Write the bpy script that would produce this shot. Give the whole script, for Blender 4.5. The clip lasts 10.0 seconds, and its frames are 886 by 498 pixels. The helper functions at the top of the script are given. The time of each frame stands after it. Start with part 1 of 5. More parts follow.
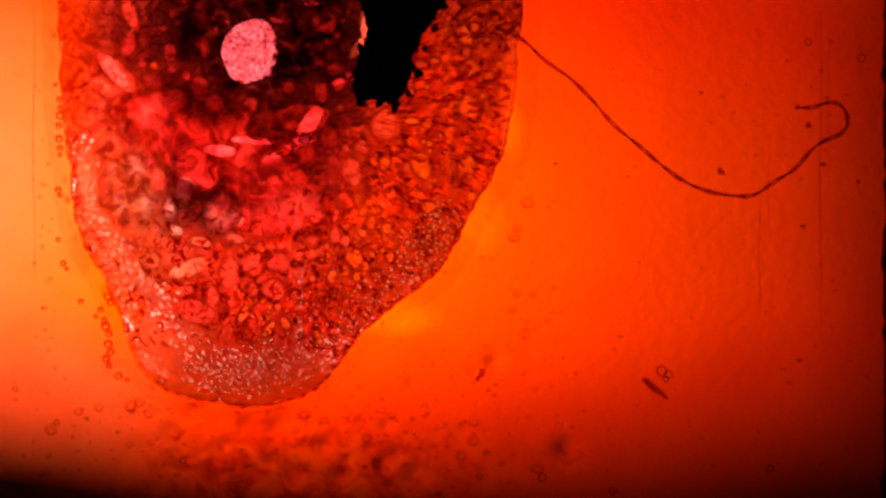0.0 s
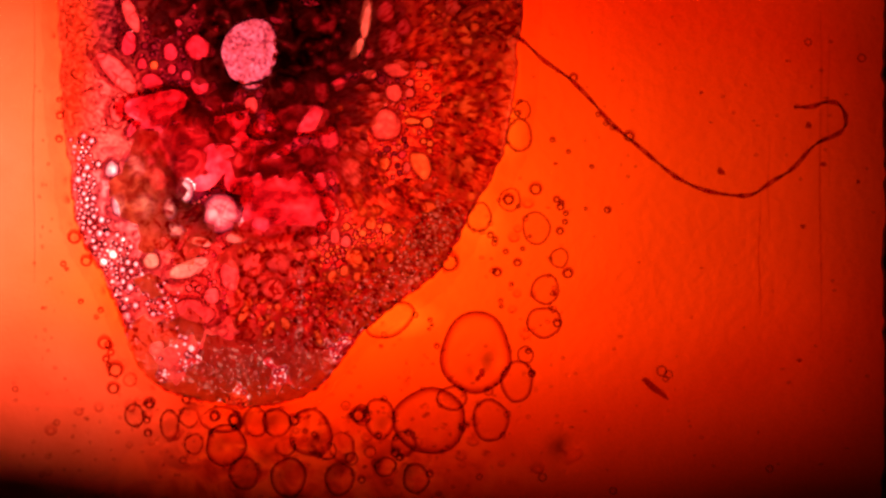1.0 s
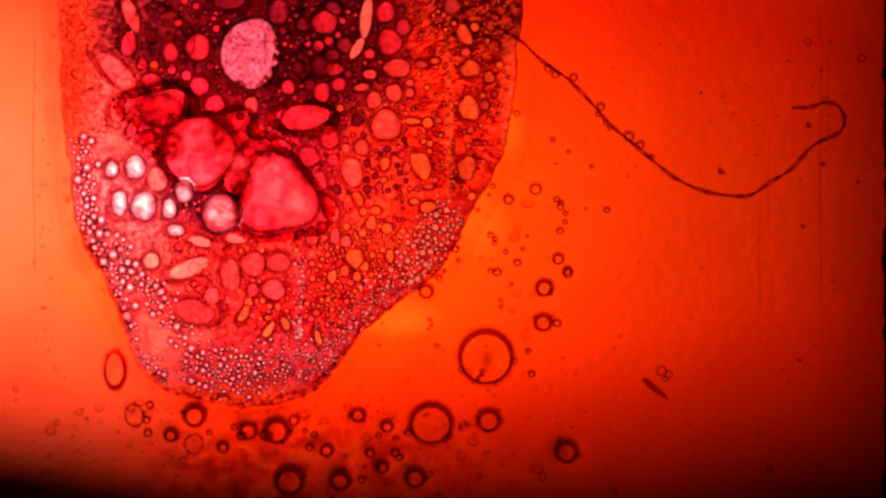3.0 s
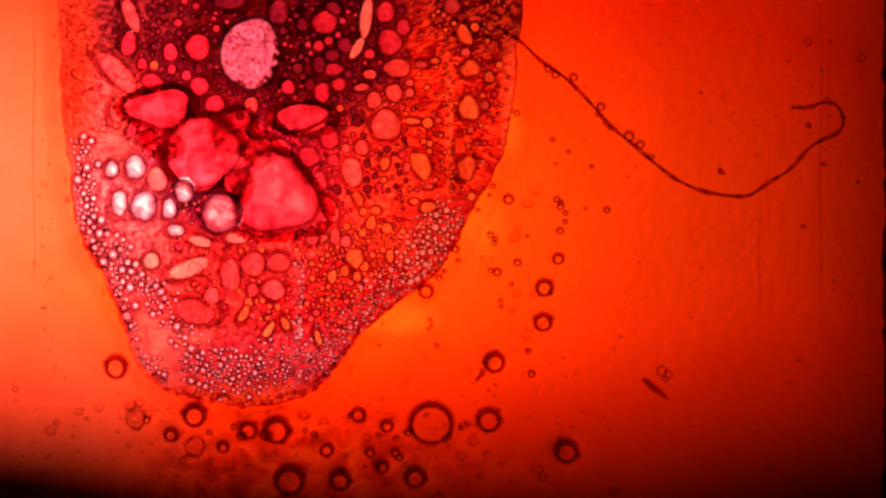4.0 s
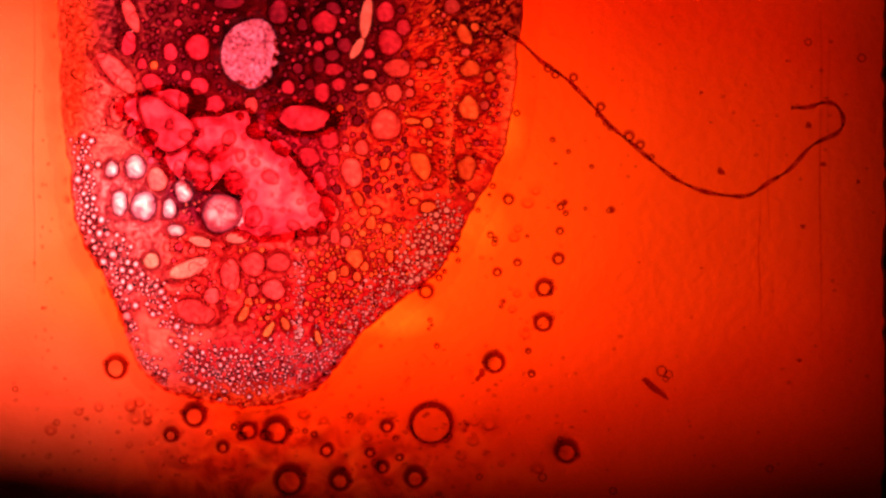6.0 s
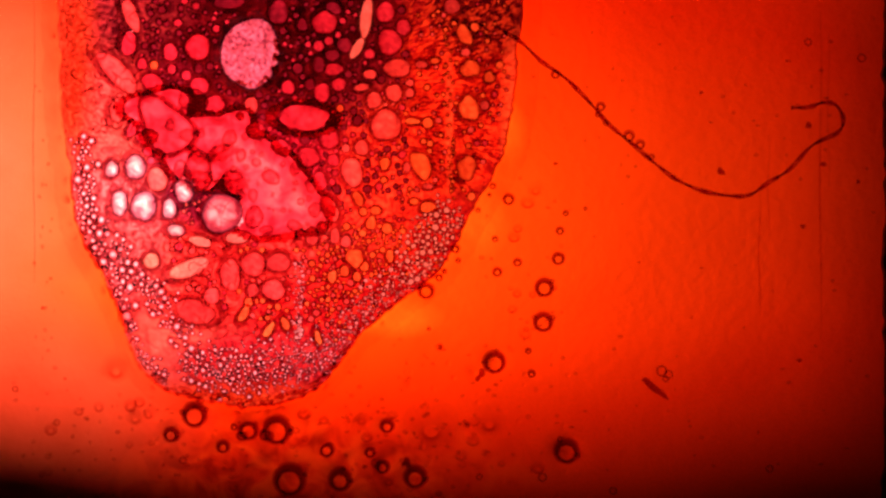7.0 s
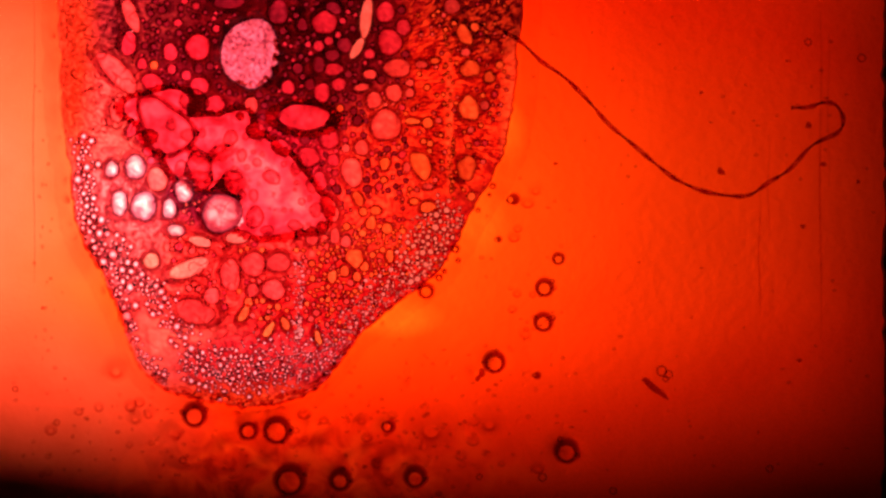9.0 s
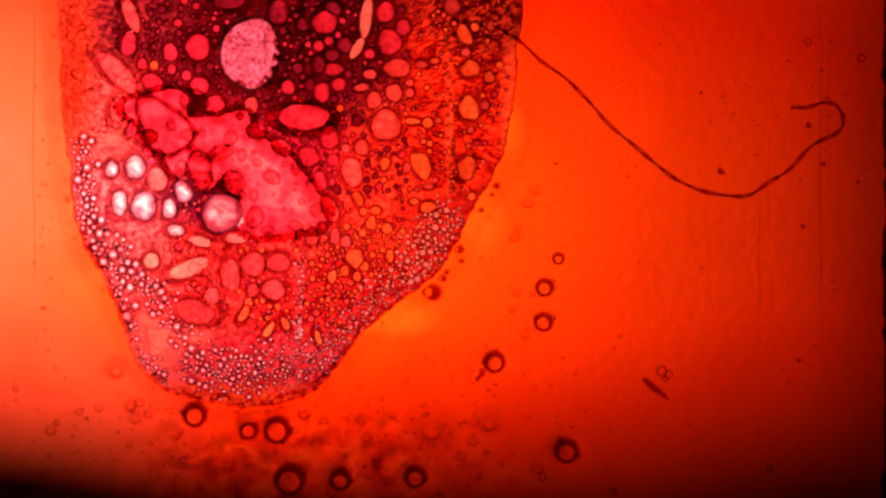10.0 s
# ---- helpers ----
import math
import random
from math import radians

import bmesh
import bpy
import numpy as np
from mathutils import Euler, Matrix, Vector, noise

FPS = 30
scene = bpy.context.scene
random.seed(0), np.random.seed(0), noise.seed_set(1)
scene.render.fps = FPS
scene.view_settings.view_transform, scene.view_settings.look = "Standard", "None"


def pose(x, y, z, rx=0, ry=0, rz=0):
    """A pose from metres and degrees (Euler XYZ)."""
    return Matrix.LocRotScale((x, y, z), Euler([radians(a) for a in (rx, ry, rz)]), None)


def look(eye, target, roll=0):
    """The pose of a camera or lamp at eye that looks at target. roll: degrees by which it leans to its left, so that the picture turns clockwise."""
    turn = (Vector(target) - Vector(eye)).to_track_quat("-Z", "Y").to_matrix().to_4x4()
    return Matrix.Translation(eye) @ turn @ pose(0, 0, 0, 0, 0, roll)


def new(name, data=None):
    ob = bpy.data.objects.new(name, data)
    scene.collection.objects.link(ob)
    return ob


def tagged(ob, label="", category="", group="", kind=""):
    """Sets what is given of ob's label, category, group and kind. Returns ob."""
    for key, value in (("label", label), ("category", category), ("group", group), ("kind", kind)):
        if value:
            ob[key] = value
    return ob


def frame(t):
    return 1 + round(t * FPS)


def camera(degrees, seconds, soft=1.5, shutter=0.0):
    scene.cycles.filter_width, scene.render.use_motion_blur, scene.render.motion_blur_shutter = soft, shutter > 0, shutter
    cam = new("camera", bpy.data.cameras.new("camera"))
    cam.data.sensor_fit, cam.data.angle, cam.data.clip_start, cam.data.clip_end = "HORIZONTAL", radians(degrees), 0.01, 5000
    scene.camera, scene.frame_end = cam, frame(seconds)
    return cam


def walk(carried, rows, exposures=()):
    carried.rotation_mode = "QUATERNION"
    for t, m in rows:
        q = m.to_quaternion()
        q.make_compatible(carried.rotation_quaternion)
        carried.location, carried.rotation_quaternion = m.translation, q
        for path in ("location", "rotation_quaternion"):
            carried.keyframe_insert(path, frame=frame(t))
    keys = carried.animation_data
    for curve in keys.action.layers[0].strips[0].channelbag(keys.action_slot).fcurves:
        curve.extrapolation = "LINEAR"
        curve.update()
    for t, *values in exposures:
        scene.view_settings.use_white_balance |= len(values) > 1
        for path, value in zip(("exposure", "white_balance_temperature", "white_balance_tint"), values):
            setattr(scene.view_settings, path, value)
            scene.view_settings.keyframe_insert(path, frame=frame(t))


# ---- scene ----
# A macro shot, straight down, of a backlit orange film on which a red blotch melts and bubbles.
# One unit U of the plan is a hundredth of a millimetre; the view is 15.7 mm wide.
U = 1e-5


def at(x, y, z=0.0):
    """Plan units (x to the right, y towards the viewer, z up) to metres."""
    return Vector(((x - 784) * U, (441 - y) * U, z * U))


HEIGHT = 0.100
cam = camera(2 * math.degrees(math.atan(784 * U / HEIGHT)), 10.0, soft=2.85)
STAND = look((0, 0, HEIGHT), (0, 0, 0))
walk(cam, [(0, STAND), (10, STAND)], exposures=((0, 0.16, 6800, -26), (0.3, 0.10, 6700, -12), (0.6, 0.03, 6600, 2), (1.0, 0.0, 6530, 6), (2.5, 0.0, 6500, 10), (10, 0.0, 6500, 10)))

# ---- light: one small lamp under the film, off to one side, in a dark room ----
world = bpy.data.worlds.new("dark_room")
scene.world = world
world.use_nodes = True
world.node_tree.nodes["Background"].inputs[0].default_value = (0.9, 0.75, 0.6, 1)
world.node_tree.nodes["Background"].inputs[1].default_value = 0.004
LAMP = (100, 365, -880)
lamp_data = bpy.data.lights.new("projector_lamp", "AREA")
lamp_data.shape, lamp_data.size, lamp_data.energy = "DISK", 130 * U, 0.0047
lamp_data.color = (1.0, 0.97, 0.93)
lamp = new("projector_lamp", lamp_data)
lamp.matrix_world = look(at(*LAMP), at(LAMP[0] + 60, LAMP[1], 0))


# ---- materials ----
def nodes_of(name):
    m = bpy.data.materials.new(name)
    m.use_nodes = True
    t = m.node_tree
    t.nodes.clear()
    out = t.nodes.new("ShaderNodeOutputMaterial")
    return m, t, out


def rgb(c):
    return (c[0], c[1], c[2], 1.0)


def noise_node(t, scale, detail=4.0, distort=0.0, squash=None):
    """Noise in plan units: scale is the size of its blobs; squash stretches it along x and y."""
    geo = t.nodes.new("ShaderNodeTexCoord")
    mp = t.nodes.new("ShaderNodeMapping")
    k = 1.0 / (scale * U)
    sx, sy = squash or (1, 1)
    mp.inputs["Scale"].default_value = (k / sx, k / sy, k)
    n = t.nodes.new("ShaderNodeTexNoise")
    n.inputs["Scale"].default_value = 1.0
    n.inputs["Detail"].default_value = detail
    n.inputs["Distortion"].default_value = distort
    t.links.new(geo.outputs["Object"], mp.inputs["Vector"])
    t.links.new(mp.outputs["Vector"], n.inputs["Vector"])
    return n.outputs["Fac"]


def radial_noise(t, size, stretch, detail=4.0, distort=0.0, middle=(510, 200)):
    """Noise drawn out along the rays from a place of the plan: size across the rays, stretch times that along them."""
    tc = t.nodes.new("ShaderNodeTexCoord")
    off = t.nodes.new("ShaderNodeVectorMath")
    off.operation = "SUBTRACT"
    off.inputs[1].default_value = at(*middle)
    far = t.nodes.new("ShaderNodeVectorMath")
    far.operation = "LENGTH"
    sep = t.nodes.new("ShaderNodeSeparateXYZ")
    turn = t.nodes.new("ShaderNodeMath")
    turn.operation = "ARCTAN2"
    across = t.nodes.new("ShaderNodeMath")
    across.operation = "MULTIPLY"
    across.inputs[1].default_value = 320 / size
    along = t.nodes.new("ShaderNodeMath")
    along.operation = "MULTIPLY"
    along.inputs[1].default_value = 1 / (size * stretch * U)
    put = t.nodes.new("ShaderNodeCombineXYZ")
    n = t.nodes.new("ShaderNodeTexNoise")
    n.inputs["Scale"].default_value = 1.0
    n.inputs["Detail"].default_value = detail
    n.inputs["Distortion"].default_value = distort
    t.links.new(tc.outputs["Object"], off.inputs[0])
    t.links.new(off.outputs[0], sep.inputs[0])
    t.links.new(off.outputs[0], far.inputs[0])
    t.links.new(sep.outputs["Y"], turn.inputs[0])
    t.links.new(sep.outputs["X"], turn.inputs[1])
    t.links.new(turn.outputs[0], across.inputs[0])
    t.links.new(far.outputs["Value"], along.inputs[0])
    t.links.new(across.outputs[0], put.inputs["X"])
    t.links.new(along.outputs[0], put.inputs["Y"])
    t.links.new(put.outputs[0], n.inputs["Vector"])
    return n.outputs["Fac"]


def ramp(t, fac, stops, ease="LINEAR"):
    r = t.nodes.new("ShaderNodeValToRGB")
    r.color_ramp.interpolation = ease
    el = r.color_ramp.elements
    while len(el) < len(stops):
        el.new(0.5)
    for e, (p, c) in zip(el, stops):
        e.position, e.color = p, rgb(c)
    t.links.new(fac, r.inputs["Fac"])
    return r.outputs["Color"]


def times(t, a, b, fac=1.0):
    m = t.nodes.new("ShaderNodeMix")
    m.data_type, m.blend_type = "RGBA", "MULTIPLY"
    m.inputs["Factor"].default_value = fac
    t.links.new(a, m.inputs["A"])
    t.links.new(b, m.inputs["B"])
    return m.outputs["Result"]


def blend(t, fac, a, b):
    m = t.nodes.new("ShaderNodeMix")
    m.data_type = "RGBA"
    t.links.new(fac, m.inputs["Factor"])
    t.links.new(a, m.inputs["A"])
    t.links.new(b, m.inputs["B"])
    return m.outputs["Result"]


def spot(t, x, y, rx, ry, soft=0.5):
    """1 at a place of the plan, falling to 0 at the ellipse rx, ry round it."""
    tc = t.nodes.new("ShaderNodeTexCoord")
    mp = t.nodes.new("ShaderNodeMapping")
    c = at(x, y)
    mp.inputs["Scale"].default_value = (1 / (rx * U), 1 / (ry * U), 0)
    mp.inputs["Location"].default_value = (-c.x / (rx * U), -c.y / (ry * U), 0)
    g = t.nodes.new("ShaderNodeTexGradient")
    g.gradient_type = "SPHERICAL"
    t.links.new(tc.outputs["Object"], mp.inputs["Vector"])
    t.links.new(mp.outputs["Vector"], g.inputs["Vector"])
    return ramp(t, g.outputs["Fac"], [(0.0, (0, 0, 0)), (soft, (1, 1, 1))])


def slit(t, x, y, rx, ry, turn):
    """1 inside a narrow tear of the plan, 0 outside it."""
    tc = t.nodes.new("ShaderNodeTexCoord")
    mp = t.nodes.new("ShaderNodeMapping")
    mp.vector_type = "TEXTURE"
    mp.inputs["Location"].default_value = at(x, y)
    mp.inputs["Rotation"].default_value = (0, 0, -math.radians(turn))
    mp.inputs["Scale"].default_value = (rx * U, ry * U, 1)
    g = t.nodes.new("ShaderNodeTexGradient")
    g.gradient_type = "SPHERICAL"
    t.links.new(tc.outputs["Object"], mp.inputs["Vector"])
    t.links.new(mp.outputs["Vector"], g.inputs["Vector"])
    return g.outputs["Fac"]


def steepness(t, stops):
    """A painted tint, darker where a film stands steeply, for the light lost in such walls."""
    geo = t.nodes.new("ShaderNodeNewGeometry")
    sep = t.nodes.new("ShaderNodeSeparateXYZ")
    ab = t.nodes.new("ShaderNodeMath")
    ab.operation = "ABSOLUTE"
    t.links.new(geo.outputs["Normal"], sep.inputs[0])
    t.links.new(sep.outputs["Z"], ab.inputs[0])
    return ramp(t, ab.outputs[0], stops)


def foam(t, size, stops):
    """Fine round meshes of foam, bright in their middles."""
    tc = t.nodes.new("ShaderNodeTexCoord")
    mp = t.nodes.new("ShaderNodeMapping")
    mp.inputs["Scale"].default_value = (1 / (size * U), 1 / (size * U), 0)
    v = t.nodes.new("ShaderNodeTexVoronoi")
    v.inputs["Scale"].default_value = 1.0
    t.links.new(tc.outputs["Object"], mp.inputs["Vector"])
    t.links.new(mp.outputs["Vector"], v.inputs["Vector"])
    return ramp(t, v.outputs["Distance"], stops)


def backlit(name, stops, scale, detail=5.0, fine=None, bump=0.0, extra=None, pits=False):
    """A sheet that glows with the light from beneath it."""
    m, t, out = nodes_of(name)
    col = ramp(t, noise_node(t, scale, detail), stops)
    if fine:
        col = times(t, col, ramp(t, noise_node(t, fine[0], 3.0), fine[1]))
    if extra:
        col = extra(t, col)
    b = t.nodes.new("ShaderNodeBsdfTranslucent")
    t.links.new(col, b.inputs["Color"])
    if bump:
        bp = t.nodes.new("ShaderNodeBump")
        bp.inputs["Strength"].default_value = bump
        bp.inputs["Distance"].default_value = 6 * U
        high = noise_node(t, 20, 4.0)
        if pits:
            dot = foam(t, 21, [(0.0, (1, 1, 1)), (0.12, (0.75, 0.75, 0.75)), (0.26, (0, 0, 0)), (0.5, (0, 0, 0))])
            dot = times(t, dot, ramp(t, noise_node(t, 60, 2.0), [(0.48, (0, 0, 0)), (0.62, (1, 1, 1))]))
            dot = times(t, dot, spot(t, 640, 760, 620, 230, 0.5))
            ad = t.nodes.new("ShaderNodeMath")
            ad.operation = "MULTIPLY_ADD"
            ad.inputs[1].default_value = 1.1
            t.links.new(dot, ad.inputs[0])
            t.links.new(high, ad.inputs[2])
            high = ad.outputs[0]
        t.links.new(high, bp.inputs["Height"])
        t.links.new(bp.outputs["Normal"], b.inputs["Normal"])
    g = t.nodes.new("ShaderNodeBsdfGlossy")
    g.inputs["Roughness"].default_value = 0.25
    mix = t.nodes.new("ShaderNodeMixShader")
    mix.inputs[0].default_value = 0.03
    t.links.new(b.outputs[0], mix.inputs[1])
    t.links.new(g.outputs[0], mix.inputs[2])
    t.links.new(mix.outputs[0], out.inputs["Surface"])
    return m


def stained(name, stops, scale, detail=4.0, distort=0.0, squash=None, fine=None, rim=None, vary=None, extra=None, gloss=0.03):
    """A clear, stained layer that filters what shines through it."""
    m, t, out = nodes_of(name)
    col = ramp(t, noise_node(t, scale, detail, distort, squash), stops)
    if fine:
        col = times(t, col, ramp(t, noise_node(t, fine[0], 4.0), fine[1]))
    if vary:
        oi = t.nodes.new("ShaderNodeObjectInfo")
        col = times(t, col, ramp(t, oi.outputs["Random"], vary))
    if extra:
        col = extra(t, col)
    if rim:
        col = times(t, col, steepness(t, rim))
    b = t.nodes.new("ShaderNodeBsdfTransparent")
    t.links.new(col, b.inputs["Color"])
    g = t.nodes.new("ShaderNodeBsdfGlossy")
    g.inputs["Roughness"].default_value = 0.12
    mix = t.nodes.new("ShaderNodeMixShader")
    mix.inputs[0].default_value = gloss
    t.links.new(b.outputs[0], mix.inputs[1])
    t.links.new(g.outputs[0], mix.inputs[2])
    t.links.new(mix.outputs[0], out.inputs["Surface"])
    return m


def solid(name, base, rough, scale):
    m, t, out = nodes_of(name)
    b = t.nodes.new("ShaderNodeBsdfPrincipled")
    b.inputs["Roughness"].default_value = rough
    col = ramp(t, noise_node(t, scale, 5.0), [(0.3, [c * 0.6 for c in base]), (0.7, [c * 1.3 for c in base])])
    t.links.new(col, b.inputs["Base Color"])
    t.links.new(b.outputs[0], out.inputs["Surface"])
    return m


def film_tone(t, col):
    """Falloff of the backlight painted into the dye: deep red at the far side, brighter in the middle, pale along one
    edge.
    """
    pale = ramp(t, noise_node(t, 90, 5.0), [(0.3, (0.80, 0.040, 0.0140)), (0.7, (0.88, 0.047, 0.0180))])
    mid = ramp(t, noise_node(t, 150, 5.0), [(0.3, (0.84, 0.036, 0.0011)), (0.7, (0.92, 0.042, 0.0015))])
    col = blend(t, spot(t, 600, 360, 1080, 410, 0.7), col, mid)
    # bright glow beside the blotch, painted as three lighter spots
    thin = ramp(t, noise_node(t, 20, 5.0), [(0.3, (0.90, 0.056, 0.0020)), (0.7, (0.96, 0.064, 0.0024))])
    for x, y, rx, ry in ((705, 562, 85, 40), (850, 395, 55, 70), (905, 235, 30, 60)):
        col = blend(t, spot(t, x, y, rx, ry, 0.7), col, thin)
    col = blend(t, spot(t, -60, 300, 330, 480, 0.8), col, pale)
    # mottled deep red to orange along the bottom
    low_mottle = ramp(t, noise_node(t, 46, 6.0, 0.8), [(0.34, (0.44, 0.004, 0.0003)), (0.48, (0.74, 0.011, 0.0008)), (0.62, (0.90, 0.026, 0.0016))])
    col = blend(t, spot(t, 470, 850, 560, 150, 0.7), col, low_mottle)
    # dimness of the lower left corner, painted as duller dye
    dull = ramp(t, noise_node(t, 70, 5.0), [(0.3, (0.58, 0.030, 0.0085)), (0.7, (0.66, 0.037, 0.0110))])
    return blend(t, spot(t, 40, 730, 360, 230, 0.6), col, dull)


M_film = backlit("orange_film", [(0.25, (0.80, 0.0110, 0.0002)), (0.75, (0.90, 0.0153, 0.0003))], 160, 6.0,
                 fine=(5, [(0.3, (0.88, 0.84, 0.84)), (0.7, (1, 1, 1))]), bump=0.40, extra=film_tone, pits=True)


def floor_tone(t, col):
    """The flank is paler, the middle rosier."""
    pale = ramp(t, noise_node(t, 14, 5.0), [(0.3, (0.78, 0.20, 0.18)), (0.7, (0.90, 0.31, 0.29))])
    col = blend(t, spot(t, 215, 395, 150, 260, 0.5), col, pale)
    milk = ramp(t, noise_node(t, 14, 5.0), [(0.3, (0.84, 0.32, 0.30)), (0.7, (0.94, 0.44, 0.43))])
    col = blend(t, spot(t, 265, 340, 135, 85, 0.5), col, milk)
    peach = ramp(t, noise_node(t, 9, 5.0), [(0.3, (0.74, 0.19, 0.18)), (0.7, (0.88, 0.31, 0.31))])
    col = blend(t, spot(t, 440, 660, 330, 110, 0.35), col, peach)
    warm = ramp(t, noise_node(t, 20, 5.0), [(0.3, (0.80, 0.13, 0.075)), (0.7, (0.92, 0.19, 0.12))])
    return blend(t, spot(t, 830, 300, 330, 480, 0.6), col, warm)


M_floor = backlit("pale_melt", [(0.3, (0.78, 0.12, 0.13)), (0.7, (0.90, 0.20, 0.21))], 70, 6.0,
                  fine=(6, [(0.3, (0.85, 0.8, 0.8)), (0.7, (1, 1, 1))]), bump=0.25, extra=floor_tone)


def shards(t, size, stops):
    """Ragged fragments parted by fine lines."""
    tc = t.nodes.new("ShaderNodeTexCoord")
    mp = t.nodes.new("ShaderNodeMapping")
    mp.inputs["Scale"].default_value = (1 / (size * U), 1.5 / (size * U), 0)
    n = t.nodes.new("ShaderNodeTexNoise")
    n.inputs["Scale"].default_value, n.inputs["Detail"].default_value = 2.0, 4.0
    warp = t.nodes.new("ShaderNodeVectorMath")
    warp.operation = "MULTIPLY_ADD"
    warp.inputs[1].default_value = (0.9, 0.9, 0)
    v = t.nodes.new("ShaderNodeTexVoronoi")
    v.feature = "DISTANCE_TO_EDGE"
    v.inputs["Scale"].default_value = 1.0
    t.links.new(tc.outputs["Object"], mp.inputs["Vector"])
    t.links.new(mp.outputs["Vector"], n.inputs["Vector"])
    t.links.new(n.outputs["Color"], warp.inputs[0])
    t.links.new(mp.outputs["Vector"], warp.inputs[2])
    t.links.new(warp.outputs[0], v.inputs["Vector"])
    return ramp(t, v.outputs["Distance"], stops)


def matrix_tone(t, col):
    """Orange and ribbed on one flank, near-black round the core, rosy below the pool, wrinkled and amber on the other flank."""
    rosy = ramp(t, noise_node(t, 22, 6.0, 0.8), [(0.36, (0.15, 0.0044, 0.0176)), (0.5, (0.36, 0.0143, 0.0495)), (0.66, (0.69, 0.055, 0.121))])
    col = blend(t, spot(t, 460, 300, 230, 150, 0.55), col, rosy)
    dark = ramp(t, noise_node(t, 22, 5.0, 0.5), [(0.35, (0.010, 0.0003, 0.0010)), (0.58, (0.060, 0.002, 0.006)), (0.78, (0.24, 0.012, 0.022))])
    col = blend(t, spot(t, 500, 40, 265, 215, 0.55), col, dark)
    wine = ramp(t, noise_node(t, 30, 6.0, 0.9), [(0.36, (0.042, 0.00104, 0.00561)), (0.5, (0.105, 0.00416, 0.015)), (0.68, (0.273, 0.0208, 0.0421))])
    for x, y, rx, ry in ((315, 60, 130, 130), (640, 130, 120, 170), (300, 190, 90, 70)):
        col = blend(t, spot(t, x, y, rx, ry, 0.5), col, wine)
    col = blend(t, spot(t, 500, 40, 235, 190, 0.55), col, dark)
    grain = ramp(t, noise_node(t, 5.5, 4.0, 0.3), [(0.36, (0.324, 0.0119, 0.014)), (0.47, (0.702, 0.0663, 0.036)), (0.6, (1, 0.17, 0.075))])
    grain = times(t, grain, ramp(t, noise_node(t, 40, 4.0, 0.5), [(0.36, (0.66, 0.40, 0.48)), (0.55, (1, 1, 1))]))
    col = blend(t, spot(t, 715, 330, 150, 200, 0.45), col, grain)
    ribs = ramp(t, radial_noise(t, 7, 2.6, 5.0, 1.2), [(0.42, (0.255, 0.00528, 0.00792)), (0.51, (0.729, 0.0396, 0.0158)), (0.61, (1, 0.158, 0.0446))])
    ribs = times(t, ribs, ramp(t, noise_node(t, 60, 3.0, 0.4), [(0.36, (0.50, 0.25, 0.35)), (0.58, (1, 1, 1))]))
    col = blend(t, spot(t, 815, 165, 125, 260, 0.4), col, ribs)
    faded = ramp(t, radial_noise(t, 7, 2.4, 5.0, 1.0), [(0.38, (0.48, 0.050, 0.020)), (0.50, (0.86, 0.16, 0.050)), (0.60, (1.0, 0.28, 0.085))])
    col = blend(t, ramp(t, slit(t, 908, 150, 210, 26, 93), [(0.05, (0, 0, 0)), (0.6, (1, 1, 1))]), col, faded)
    spine = ramp(t, noise_node(t, 6, 4.0, 0.5), [(0.34, (0.5, 0.048, 0.0198)), (0.6, (1, 0.2, 0.0675))])
    col = blend(t, ramp(t, slit(t, 795, 205, 150, 9, 90), [(0.05, (0, 0, 0)), (0.5, (1, 1, 1))]), col, spine)
    fold = ramp(t, noise_node(t, 30, 8.0, 1.6), [(0.37, (0.225, 0.0133, 0.0144)), (0.48, (0.51, 0.0627, 0.0522)), (0.62, (0.9, 0.171, 0.117))])
    fold = times(t, fold, ramp(t, noise_node(t, 5, 4.0, 0.5), [(0.34, (0.72, 0.50, 0.52)), (0.56, (1, 1, 1))]))
    fold = times(t, fold, shards(t, 34, [(0.0, (0.42, 0.14, 0.20)), (0.05, (0.80, 0.62, 0.66)), (0.12, (1, 1, 1))]))
    col = blend(t, spot(t, 370, 500, 170, 120, 0.4), col, fold)
    col = blend(t, spot(t, 560, 450, 120, 60, 0.4), col, fold)
    shade = ramp(t, noise_node(t, 12, 6.0, 0.8), [(0.36, (0.162, 0.0027, 0.009)), (0.52, (0.405, 0.0126, 0.018)), (0.7, (0.918, 0.0945, 0.05))])
    for x, y, rx, ry in ((790, 415, 95, 80), (735, 500, 90, 70), (660, 560, 110, 65), (545, 560, 150, 78), (610, 490, 80, 60)):
        col = blend(t, spot(t, x, y, rx, ry, 0.45), col, shade)
    flank = ramp(t, noise_node(t, 15, 9.0, 1.6), [(0.38, (0.15, 0.0176, 0.0204)), (0.5, (0.39, 0.08, 0.0638)), (0.62, (0.72, 0.176, 0.136))])
    col = blend(t, spot(t, 165, 200, 105, 240, 0.4), col, flank)
    murk = ramp(t, noise_node(t, 20, 7.0, 1.0), [(0.38, (0.0405, 0.00252, 0.006)), (0.5, (0.108, 0.0101, 0.0165)), (0.64, (0.27, 0.0441, 0.0488))])
    col = blend(t, spot(t, 235, 5, 120, 150, 0.5), col, murk)
    murk = ramp(t, radial_noise(t, 7, 2.6, 5.0, 1.2), [(0.42, (0.05, 0.001, 0.004)), (0.51, (0.18, 0.012, 0.008)), (0.62, (0.56, 0.090, 0.026))])
    col = blend(t, spot(t, 850, 5, 150, 120, 0.5), col, murk)
